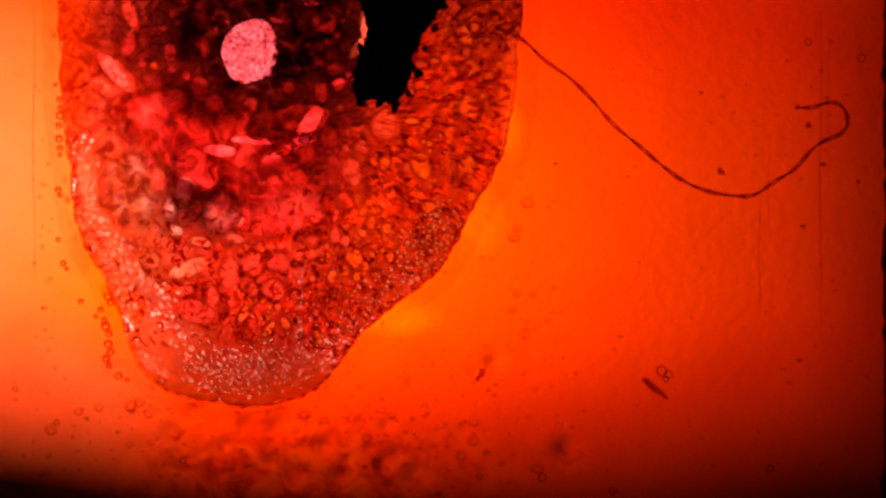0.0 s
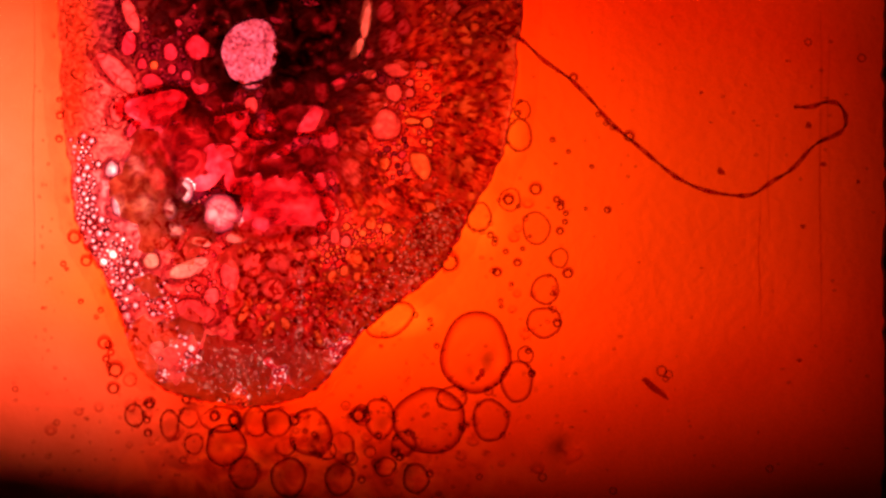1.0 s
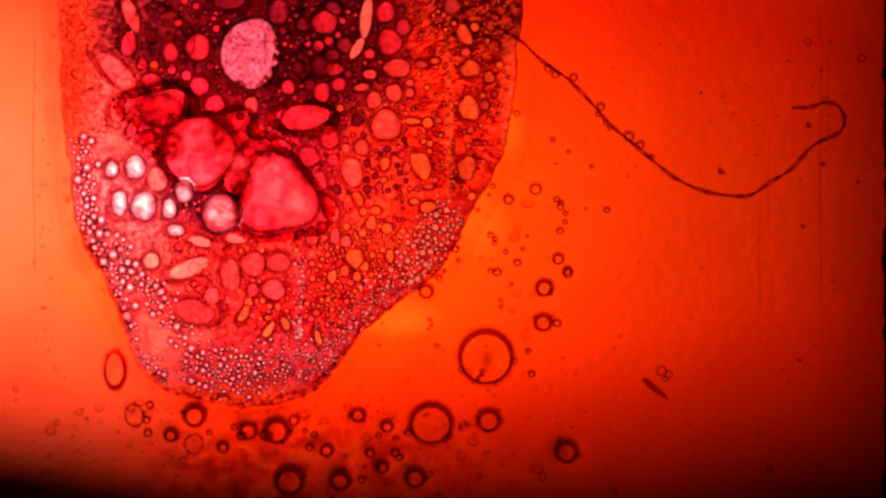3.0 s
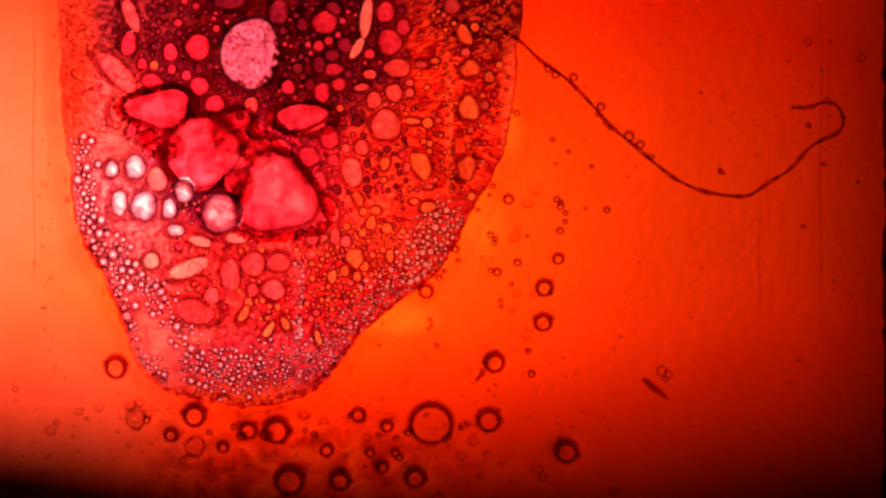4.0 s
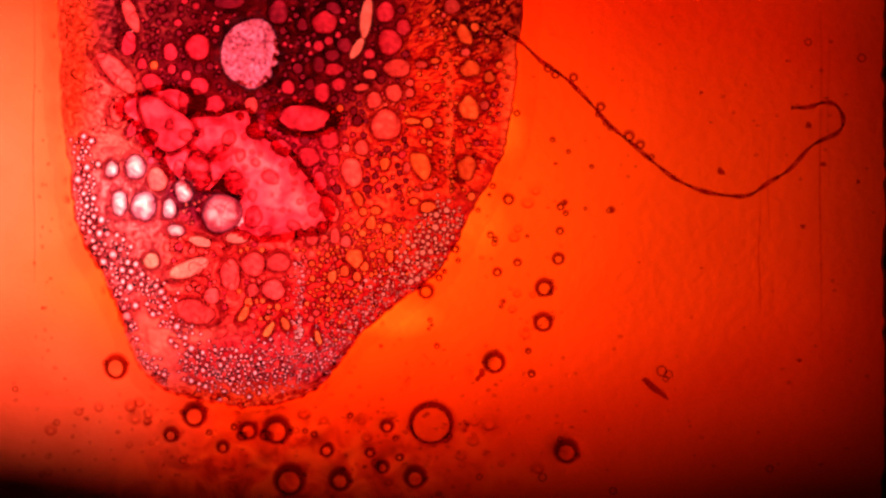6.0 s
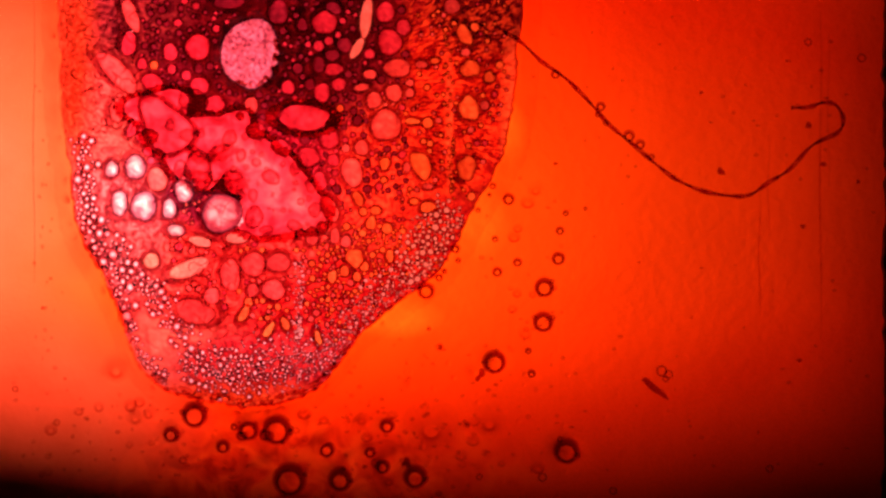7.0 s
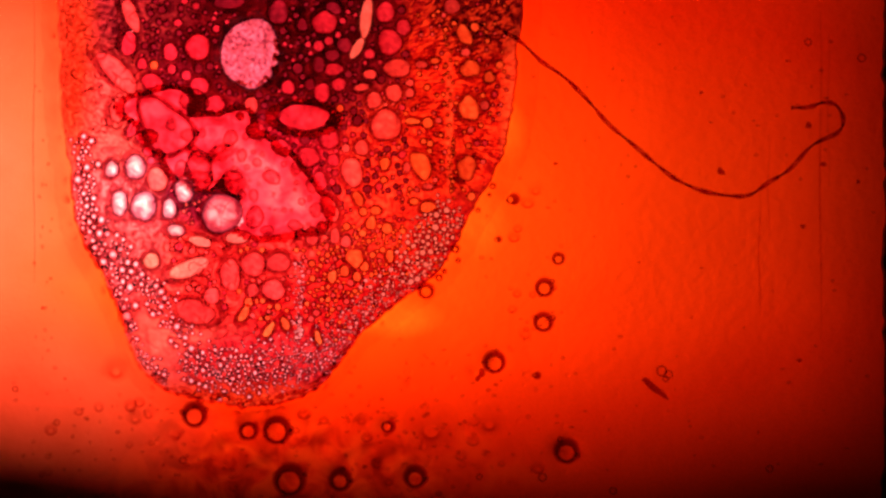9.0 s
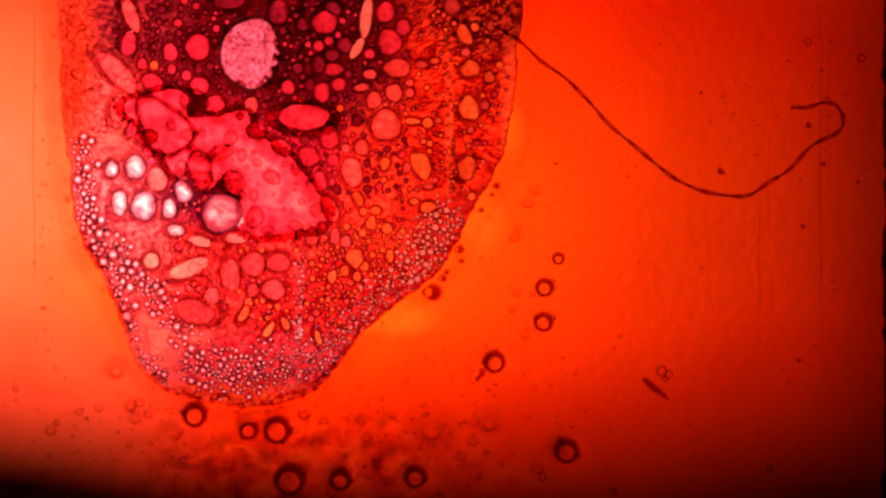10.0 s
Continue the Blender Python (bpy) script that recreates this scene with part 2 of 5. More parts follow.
    amber = ramp(t, noise_node(t, 8, 7.0, 1.0), [(0.36, (0.17, 0.022, 0.006)), (0.5, (0.357, 0.0605, 0.016)), (0.62, (0.612, 0.121, 0.04))])
    col = blend(t, spot(t, 112, 60, 70, 330, 0.5), col, amber)
    low = ramp(t, noise_node(t, 13, 8.0, 1.2), [(0.36, (0.15, 0.014, 0.02)), (0.5, (0.33, 0.06, 0.066)), (0.64, (0.66, 0.17, 0.165))])
    col = blend(t, spot(t, 205, 420, 125, 190, 0.5), col, low)
    clot = ramp(t, noise_node(t, 18, 5.0, 0.6), [(0.35, (0.04, 0.0012, 0.0072)), (0.56, (0.12, 0.0048, 0.0204)), (0.76, (0.384, 0.048, 0.072))])
    col = blend(t, spot(t, 385, 365, 80, 66, 0.5), col, clot)
    col = blend(t, spot(t, 320, 350, 52, 50, 0.6), col, clot)
    lobe = ramp(t, noise_node(t, 14, 6.0, 0.4, (3.0, 1.0)), [(0.3, (0.42, 0.0808, 0.054)), (0.7, (0.784, 0.196, 0.135))])
    col = blend(t, spot(t, 290, 622, 115, 90, 0.45), col, lobe)
    skirt = ramp(t, noise_node(t, 10, 6.0, 0.6), [(0.35, (0.175, 0.0045, 0.0117)), (0.52, (0.425, 0.0198, 0.0324)), (0.7, (0.825, 0.09, 0.081))])
    col = blend(t, spot(t, 490, 645, 240, 70, 0.40), col, skirt)
    fringe = ramp(t, noise_node(t, 9, 6.0, 1.2), [(0.38, (0.375, 0.0252, 0.008)), (0.52, (0.65, 0.0702, 0.016)), (0.64, (0.975, 0.135, 0.032))])
    return blend(t, spot(t, 440, 742, 400, 78, 0.5), col, fringe)


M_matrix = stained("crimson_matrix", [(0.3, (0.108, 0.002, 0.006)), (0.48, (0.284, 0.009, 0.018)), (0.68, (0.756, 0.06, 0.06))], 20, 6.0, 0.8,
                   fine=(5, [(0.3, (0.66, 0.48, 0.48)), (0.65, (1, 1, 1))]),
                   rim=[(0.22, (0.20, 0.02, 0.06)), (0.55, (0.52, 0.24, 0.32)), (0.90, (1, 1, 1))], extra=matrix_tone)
# cell walls: own stain, plus edge darkening painted in by slope
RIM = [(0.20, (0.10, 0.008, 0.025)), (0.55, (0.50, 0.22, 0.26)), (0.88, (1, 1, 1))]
VARY = [(0.0, (0.62, 0.46, 0.48)), (0.5, (0.88, 0.80, 0.80)), (1.0, (1, 1, 1))]
M_cell = stained("rose_cell", [(0.34, (0.464, 0.0747, 0.078)), (0.5, (0.696, 0.138, 0.13)), (0.66, (0.957, 0.23, 0.192))], 15, 5.0, 0.5,
                 fine=(4, [(0.32, (0.80, 0.70, 0.70)), (0.62, (1, 1, 1))]), rim=RIM, vary=VARY)
def pool_tone(t, col):
    """Paler along the run of the melt."""
    pale = ramp(t, noise_node(t, 24, 7.0, 0.6), [(0.38, (0.51, 0.072, 0.11)), (0.5, (0.72, 0.144, 0.187)), (0.62, (0.99, 0.288, 0.298))])
    return blend(t, ramp(t, slit(t, 480, 325, 150, 46, 44), [(0.05, (0, 0, 0)), (0.6, (1, 1, 1))]), col, pale)


M_pool = stained("rose_pool", [(0.38, (0.36, 0.0221, 0.0483)), (0.49, (0.6, 0.0552, 0.101)), (0.62, (0.9, 0.131, 0.184))], 26, 7.0, 0.5, fine=(5, [(0.3, (0.80, 0.66, 0.68)), (0.62, (1, 1, 1))]),
                rim=[(0.45, (0.50, 0.16, 0.22)), (0.80, (0.80, 0.60, 0.64)), (0.97, (1, 1, 1))], extra=pool_tone)
M_crease = stained("crease", [(0.3, (0.55, 0.26, 0.28)), (0.7, (0.8, 0.55, 0.55))], 12, 4.0)
M_large = stained("large_rose_cell", [(0.36, (0.86, 0.72, 0.74)), (0.64, (1.0, 0.96, 0.96))], 44, 4.0, 0.3, fine=(5, [(0.3, (0.86, 0.78, 0.78)), (0.6, (1, 1, 1))]),
                  rim=[(0.20, (0.24, 0.04, 0.08)), (0.48, (0.62, 0.34, 0.40)), (0.78, (1, 1, 1))])
M_red = stained("red_cell", [(0.34, (0.374, 0.0216, 0.0575)), (0.66, (0.816, 0.0837, 0.149))], 17, 5.0, 0.5,
                fine=(5, [(0.32, (0.72, 0.60, 0.60)), (0.62, (1, 1, 1))]), rim=RIM, vary=VARY)
M_late = stained("late_cell", [(0.36, (0.66, 0.36, 0.40)), (0.64, (0.96, 0.84, 0.82))], 14, 5.0, 0.4,
                 rim=[(0.25, (0.26, 0.05, 0.08)), (0.62, (0.60, 0.34, 0.38)), (0.90, (1, 1, 1))])
M_deep = stained("wine_cell", [(0.3, (0.066, 0.0038, 0.0128)), (0.7, (0.286, 0.0228, 0.0576))], 20, 4.0, rim=RIM, vary=VARY)
M_amber = stained("amber_cell", [(0.34, (0.74, 0.17, 0.048)), (0.66, (1.0, 0.36, 0.10))], 12, 5.0, 0.5,
                  fine=(5, [(0.32, (0.74, 0.60, 0.60)), (0.62, (1, 1, 1))]), rim=RIM, vary=VARY)
M_blush = stained("blush_cell", [(0.34, (0.56, 0.24, 0.17)), (0.66, (0.84, 0.42, 0.31))], 13, 6.0, 0.6,
                  fine=(4, [(0.32, (0.72, 0.60, 0.60)), (0.62, (1, 1, 1))]), rim=RIM)
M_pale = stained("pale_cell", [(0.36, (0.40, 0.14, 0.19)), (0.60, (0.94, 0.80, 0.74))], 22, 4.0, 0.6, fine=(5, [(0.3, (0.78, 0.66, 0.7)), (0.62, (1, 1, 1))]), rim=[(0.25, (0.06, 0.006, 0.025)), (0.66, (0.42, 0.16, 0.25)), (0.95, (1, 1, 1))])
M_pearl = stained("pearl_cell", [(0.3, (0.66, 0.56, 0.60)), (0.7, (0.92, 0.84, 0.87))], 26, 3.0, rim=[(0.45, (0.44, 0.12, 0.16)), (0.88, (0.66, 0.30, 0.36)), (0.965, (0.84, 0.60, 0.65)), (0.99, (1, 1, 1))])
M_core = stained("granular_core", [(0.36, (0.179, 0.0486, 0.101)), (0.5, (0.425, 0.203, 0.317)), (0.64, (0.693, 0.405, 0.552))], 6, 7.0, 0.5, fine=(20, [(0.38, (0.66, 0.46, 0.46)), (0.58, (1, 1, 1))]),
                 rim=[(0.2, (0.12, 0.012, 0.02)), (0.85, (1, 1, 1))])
M_crumb = stained("crimson_crumb", [(0.35, (0.45, 0.06, 0.05)), (0.65, (0.95, 0.40, 0.32))], 5, 4.0, rim=[(0.25, (0.30, 0.04, 0.05)), (0.8, (1, 1, 1))])
# bubbles and blisters: their dark refracted edges are tinted in by slope
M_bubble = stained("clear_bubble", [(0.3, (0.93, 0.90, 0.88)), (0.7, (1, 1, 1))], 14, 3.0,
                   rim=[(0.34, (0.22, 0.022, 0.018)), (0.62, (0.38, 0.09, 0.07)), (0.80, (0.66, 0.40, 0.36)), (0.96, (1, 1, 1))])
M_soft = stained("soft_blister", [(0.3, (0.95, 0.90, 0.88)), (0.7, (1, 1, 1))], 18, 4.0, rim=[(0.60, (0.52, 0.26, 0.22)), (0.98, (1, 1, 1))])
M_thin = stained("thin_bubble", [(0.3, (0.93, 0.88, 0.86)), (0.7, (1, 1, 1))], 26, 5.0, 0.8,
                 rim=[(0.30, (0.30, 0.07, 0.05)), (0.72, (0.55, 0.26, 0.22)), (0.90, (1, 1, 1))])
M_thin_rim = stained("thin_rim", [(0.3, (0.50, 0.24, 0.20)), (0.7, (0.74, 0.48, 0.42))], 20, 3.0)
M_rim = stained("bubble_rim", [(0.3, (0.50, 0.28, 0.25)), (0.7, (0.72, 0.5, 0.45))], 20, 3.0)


STREAK = ((160, 320, 90, 20, 82), (203, 420, 74, 20, 58), (265, 510, 84, 18, 47), (332, 578, 60, 14, 18))
TEARS = ((392, 268, 34, 12, 5), (450, 250, 46, 8, 3), (520, 262, 62, 9, -24), (548, 222, 52, 16, -58), (645, 60, 60, 8, -80), (620, 140, 40, 8, -20), (545, 5, 30, 9, 25), (205, 130, 46, 16, 50))


def flat(t, v):
    n = t.nodes.new("ShaderNodeRGB")
    n.outputs[0].default_value = (v, v, v, 1)
    return n.outputs[0]


def skin_material():
    """A grainy, milky skin: dendrites on the flanks, wine red and mottled over the middle, with open tears."""
    m, t, out = nodes_of("grainy_skin")
    net = [(0.39, (0.36, 0.025, 0.016)), (0.45, (0.78, 0.34, 0.22)), (0.50, (1.0, 1.0, 0.80)), (0.60, (1.0, 1.0, 1.0))]
    col = ramp(t, noise_node(t, 21, 6.0, 1.8), net)
    tree = ramp(t, radial_noise(t, 16, 2.3, 5.0, 1.6), net)
    col = blend(t, spot(t, 800, 180, 260, 330, 0.4), col, tree)
    wine = ramp(t, noise_node(t, 40, 6.0, 1.2), [(0.40, (0.13, 0.010, 0.022)), (0.52, (0.32, 0.060, 0.085)), (0.66, (0.66, 0.26, 0.29))])
    col = blend(t, spot(t, 410, 260, 270, 200, 0.5), col, wine)
    soft = ramp(t, noise_node(t, 30, 7.0, 1.4), [(0.38, (0.42, 0.14, 0.15)), (0.52, (0.78, 0.52, 0.46)), (0.64, (1, 1, 0.9))])
    col = blend(t, spot(t, 165, 260, 150, 300, 0.4), col, soft)
    wine2 = ramp(t, noise_node(t, 36, 6.0, 0.8), [(0.42, (0.03, 0.004, 0.006)), (0.54, (0.22, 0.05, 0.07)), (0.70, (0.8, 0.5, 0.55))])
    col = blend(t, spot(t, 460, 60, 260, 190, 0.5), col, wine2)
    plain = ramp(t, noise_node(t, 12, 6.0, 0.4, (2.0, 1.0)), [(0.3, (0.92, 0.86, 0.66)), (0.7, (1, 1, 0.85))])
    col = blend(t, spot(t, 390, 668, 240, 72, 0.25), col, plain)
    col = times(t, col, ramp(t, noise_node(t, 5, 4.0), [(0.3, (0.84, 0.66, 0.6)), (0.55, (1, 1, 1))]))
    chalk = ramp(t, noise_node(t, 9, 5.0, 0.3), [(0.3, (0.80, 0.66, 0.60)), (0.6, (1, 1, 1))])
    dense = blend(t, spot(t, 390, 660, 260, 95, 0.3), flat(t, 0.62), flat(t, 0.22))
    dense = blend(t, spot(t, 190, 440, 120, 230, 0.3), dense, flat(t, 0.12))
    for q in STREAK:
        fold = ramp(t, slit(t, *q), [(0.05, (0, 0, 0)), (0.5, (1, 1, 1))])
        col, dense = blend(t, fold, col, chalk), blend(t, fold, dense, flat(t, 0.12))
    b = t.nodes.new("ShaderNodeBsdfTranslucent")
    milk = t.nodes.new("ShaderNodeMix")
    milk.data_type, milk.blend_type = "RGBA", "MULTIPLY"
    milk.inputs["Factor"].default_value = 1.0
    milk.inputs["B"].default_value = (1.0, 0.85, 0.35, 1)
    t.links.new(col, milk.inputs["A"])
    t.links.new(milk.outputs["Result"], b.inputs["Color"])
    wet = t.nodes.new("ShaderNodeBsdfTransparent")
    t.links.new(col, wet.inputs["Color"])
    body = t.nodes.new("ShaderNodeMixShader")
    t.links.new(dense, body.inputs[0])
    t.links.new(b.outputs[0], body.inputs[1])
    t.links.new(wet.outputs[0], body.inputs[2])
    clear = t.nodes.new("ShaderNodeBsdfTransparent")
    fac = None
    for q in TEARS:
        s = slit(t, *q)
        if fac is None:
            fac = s
        else:
            mx = t.nodes.new("ShaderNodeMath")
            mx.operation = "MAXIMUM"
            t.links.new(fac, mx.inputs[0])
            t.links.new(s, mx.inputs[1])
            fac = mx.outputs[0]
    rough = t.nodes.new("ShaderNodeMath")
    rough.operation = "MULTIPLY"
    t.links.new(fac, rough.inputs[0])
    t.links.new(ramp(t, noise_node(t, 14, 4.0), [(0.3, (0.5, 0.5, 0.5)), (0.7, (1.6, 1.6, 1.6))]), rough.inputs[1])
    edge = ramp(t, rough.outputs[0], [(0.10, (0, 0, 0)), (0.30, (1, 1, 1))])
    mix = t.nodes.new("ShaderNodeMixShader")
    t.links.new(edge, mix.inputs[0])
    t.links.new(body.outputs[0], mix.inputs[1])
    t.links.new(clear.outputs[0], mix.inputs[2])
    t.links.new(mix.outputs[0], out.inputs["Surface"])
    return m


M_skin = skin_material()


def veil_material():
    """A thick, milky, dark rose blister."""
    m, t, out = nodes_of("rose_blister")
    col = ramp(t, noise_node(t, 22, 5.0, 0.6), [(0.34, (0.86, 0.55, 0.58)), (0.64, (1.0, 0.85, 0.85))])
    # the blister's shaded flanks are put into its colour by slope
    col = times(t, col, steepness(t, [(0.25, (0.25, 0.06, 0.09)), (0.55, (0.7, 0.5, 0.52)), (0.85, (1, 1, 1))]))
    b = t.nodes.new("ShaderNodeBsdfTranslucent")
    w = t.nodes.new("ShaderNodeBsdfTransparent")
    t.links.new(col, b.inputs["Color"])
    t.links.new(col, w.inputs["Color"])
    mix = t.nodes.new("ShaderNodeMixShader")
    mix.inputs[0].default_value = 0.62
    t.links.new(b.outputs[0], mix.inputs[1])
    t.links.new(w.outputs[0], mix.inputs[2])
    t.links.new(mix.outputs[0], out.inputs["Surface"])
    return m


M_veil = veil_material()


def clot_material():
    """A thick dark wine stain that thins out to its edge; its own shape is a disc of radius 1."""
    m, t, out = nodes_of("wine_clot")
    tc = t.nodes.new("ShaderNodeTexCoord")
    n = t.nodes.new("ShaderNodeTexNoise")
    n.inputs["Scale"].default_value, n.inputs["Detail"].default_value = 2.6, 6.0
    t.links.new(tc.outputs["Object"], n.inputs["Vector"])
    col = ramp(t, n.outputs["Fac"], [(0.36, (0.20, 0.012, 0.035)), (0.52, (0.46, 0.070, 0.110)), (0.68, (0.84, 0.36, 0.42))])
    g = t.nodes.new("ShaderNodeTexGradient")
    g.gradient_type = "SPHERICAL"
    t.links.new(tc.outputs["Object"], g.inputs["Vector"])
    thick = t.nodes.new("ShaderNodeMath")
    thick.operation = "MULTIPLY_ADD"
    thick.inputs[1].default_value = 0.7
    t.links.new(n.outputs["Fac"], thick.inputs[0])
    t.links.new(g.outputs["Fac"], thick.inputs[2])
    b = t.nodes.new("ShaderNodeBsdfTransparent")
    t.links.new(blend(t, ramp(t, thick.outputs[0], [(0.36, (0, 0, 0)), (0.62, (1, 1, 1))]), flat(t, 1.0), col), b.inputs["Color"])
    t.links.new(b.outputs[0], out.inputs["Surface"])
    return m


M_clot = clot_material()
M_crust = stained("dark_crust", [(0.42, (0.40, 0.035, 0.030)), (0.50, (0.78, 0.42, 0.36)), (0.57, (1, 1, 1))], 11, 7.0, 0.8)
M_bank = stained("wine_bank", [(0.32, (0.62, 0.40, 0.45)), (0.52, (0.85, 0.70, 0.74)), (0.72, (1, 1, 1))], 14, 5.0, 0.5,
                rim=[(0.36, (0.26, 0.022, 0.050)), (0.66, (0.52, 0.18, 0.24)), (0.93, (1, 1, 1))])
M_margin = stained("wet_margin", [(0.3, (0.92, 0.80, 0.80)), (0.7, (1.0, 0.98, 0.98))], 22, 6.0, 0.6,
                   rim=[(0.70, (0.80, 0.60, 0.60)), (0.985, (1, 1, 1))])
M_hair = stained("brown_fibre", [(0.3, (0.50, 0.13, 0.10)), (0.7, (0.78, 0.36, 0.28))], 20, 4.0,
                 rim=[(0.1, (0.45, 0.3, 0.3)), (0.8, (1, 1, 1))])
M_speck = stained("dark_grit", [(0.3, (0.25, 0.05, 0.05)), (0.7, (0.5, 0.15, 0.1))], 6, 3.0)
M_pit = stained("pitted_film", [(0.3, (0.75, 0.55, 0.5)), (0.7, (0.92, 0.85, 0.85))], 6, 3.0,
                rim=[(0.3, (0.35, 0.15, 0.15)), (0.9, (1, 1, 1))])
# dents: the shade of their relief is put into the tint by slope
M_dent = stained("dented_film", [(0.3, (0.94, 0.88, 0.86)), (0.7, (1, 1, 1))], 8, 3.0,
                 rim=[(0.55, (0.55, 0.26, 0.24)), (0.80, (0.78, 0.56, 0.54)), (0.97, (1, 1, 1))])
M_black = solid("charred_black", (0.006, 0.003, 0.003), 0.7, 30)
M_gate = solid("black_painted_metal", (0.012, 0.012, 0.012), 0.6, 60)


# ---- mesh helpers ----
def mesh_of(name, verts, faces, material, smooth=True):
    me = bpy.data.meshes.new(name)
    me.from_pydata([tuple(v) for v in verts], [], [tuple(f) for f in faces])
    me.materials.append(material)
    if smooth:
        me.polygons.foreach_set("use_smooth", [True] * len(me.polygons))
    me.update()
    return me


def thing(name, label, category, group="", kind="", data=None):
    return tagged(new(name, data), label, category, group, kind)


def under(name, me, parent, label=""):
    """One mesh as a part of a thing."""
    ob = new(name, me)
    ob.parent = parent
    return tagged(ob, label)


# The blotch's outline: its radius by bearing (degrees, clockwise from the right) round its middle.
MIDDLE = (510, 200)
BEARING = ((0, 395), (12, 384), (20, 376), (26, 366), (35, 372), (45, 386), (53, 386), (60, 386), (68, 400), (73, 414), (78, 450), (84, 491), (95, 525), (105, 530), (112, 538), (118, 530), (124, 503),
           (129, 463), (135, 444), (143, 431), (150, 430), (165, 397), (180, 400), (195, 416), (210, 468), (225, 500), (240, 440), (270, 400), (300, 440), (315, 520), (330, 479), (345, 416))



_rag = np.random.RandomState(11).normal(0, 1, 720)
_rag = 3.2 * np.convolve(np.tile(_rag, 3), np.ones(7) / 7, "same")[720:1440] + 1.6 * np.convolve(np.tile(_rag[::-1], 3), np.ones(3) / 3, "same")[720:1440]


def RAGGED(d):
    return np.interp(d * 2, np.arange(721), np.append(_rag, _rag[0]))


def outline(theta):
    """Radius of the blotch at the angle theta (radians), smooth and a little ragged."""
    d = np.degrees(theta) % 360
    a = np.array([b[0] for b in BEARING] + [360], float)
    r = np.array([b[1] for b in BEARING] + [BEARING[0][1]], float)
    base = sum(np.interp((d + o) % 360, a, r) for o in (-3, -1.5, 0, 1.5, 3)) / 5
    return base + RAGGED(d)


def polar(name, radii, zed, material, n=720):
    """A sheet of rings round the blotch's middle; radii are functions of the angle."""
    th = np.linspace(0, 2 * np.pi, n, endpoint=False)
    verts, faces = [], []
    for k, f in enumerate(radii):
        r = f(th) if callable(f) else np.full(n, float(f))
        z = zed[k]
        verts += [at(MIDDLE[0] + a * math.cos(b), MIDDLE[1] + a * math.sin(b), z) for a, b in zip(r, th)]
    for k in range(len(radii) - 1):
        for i in range(n):
            j = (i + 1) % n
            faces.append((k * n + j, k * n + i, (k + 1) * n + i, (k + 1) * n + j))
    return mesh_of(name, verts, faces, material)


# ---- the film, the floor of the melt and the gate ----
# soft bulges where gas lifts the film: x, y, radius
BULGES = ((240, 738, 17), (395, 792, 22), (440, 752, 30), (570, 788, 26), (655, 797, 17), (640, 742, 13), (705, 803, 16), (480, 818, 22), (735, 841, 30), (600, 845, 30), (513, 845, 40),
          (345, 730, 32), (303, 766, 24), (1002, 797, 32), (677, 820, 20), (490, 757, 38), (685, 751, 18), (726, 681, 10), (270, 730, 12), (205, 655, 26),
          (875, 640, 27), (840, 660, 14), (620, 812, 14), (822, 762, 11), (935, 623, 9), (941, 662, 9), (550, 750, 12), (450, 835, 20))


def lift(x, y, bx, by, br):
    return 0.48 * br * np.exp(-2.4 * ((x - bx) ** 2 + (y - by) ** 2) / (br * br))


def film_height(x, y):
    return float(sum(lift(x, y, *q) for q in BULGES))


def film_mesh():
    """Rings round the melt, fine near it, with the bulges raised."""
    n = 720
    th = np.linspace(0, 2 * np.pi, n, endpoint=False)
    edge = outline(th) - 2
    rows = [edge, edge + 6]
    rows += [(edge + 6) * (1 - k / 60) + 840 * k / 60 for k in range(1, 61)]
    rows += [np.full(n, v) for v in (960.0, 1150.0, 1500.0, 2100.0, 2900.0)]
    verts, faces = [], []
    for k, r in enumerate(rows):
        x, y = MIDDLE[0] + r * np.cos(th), MIDDLE[1] + r * np.sin(th)
        z = np.full(n, 2.0 if k == 0 else 0.0)
        if 1 < k < 62:
            for bx, by, br in BULGES:
                z += lift(x, y, bx, by, br)
        verts += [at(u, v, w) for u, v, w in zip(x.tolist(), y.tolist(), z.tolist())]
    for k in range(len(rows) - 1):
        for i in range(n):
            j = (i + 1) % n
            faces.append((k * n + j, k * n + i, (k + 1) * n + i, (k + 1) * n + j))
    return mesh_of("film_sheet", verts, faces, M_film)


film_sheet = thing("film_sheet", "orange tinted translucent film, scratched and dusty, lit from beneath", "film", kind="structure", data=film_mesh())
melt_floor = thing("melt_floor", "pale rose floor of the melted patch beneath the blotch", "film", kind="structure",
                   data=polar("melt_floor", [lambda a, s=s: (outline(a) - 1.2) * s for s in (0.002, 0.25, 0.5, 0.75, 0.9, 1.0)],
                              [-5, -5, -5, -4, -3, -2], M_floor))


def ragged_plate(name, x0, y0, x1, y1, z0, z1, material, edge="", rough=0.0, seed=1, lean=0.0):
    """A plate whose one edge ('left' or 'top') is ragged."""
    ring = []
    n = 160
    if edge == "left":
        y = [y0 + (y1 - y0) * i / n for i in range(n + 1)]
        jag = [rough * (noise.noise((v * 0.012, seed, 0)) + 0.6 * noise.noise((v * 0.05, seed, 4)) + 0.4 * noise.noise((v * 0.15, seed, 8))) for v in y]
        ring = [(x0 + j, v) for j, v in zip(jag, y)] + [(x1, y1), (x1, y0)]
    else:
        x = [x0 + (x1 - x0) * i / n for i in range(n + 1)]
        jag = [rough * (noise.noise((v * 0.012, seed, 0)) + 0.5 * noise.noise((v * 0.06, seed, 4))) for v in x]
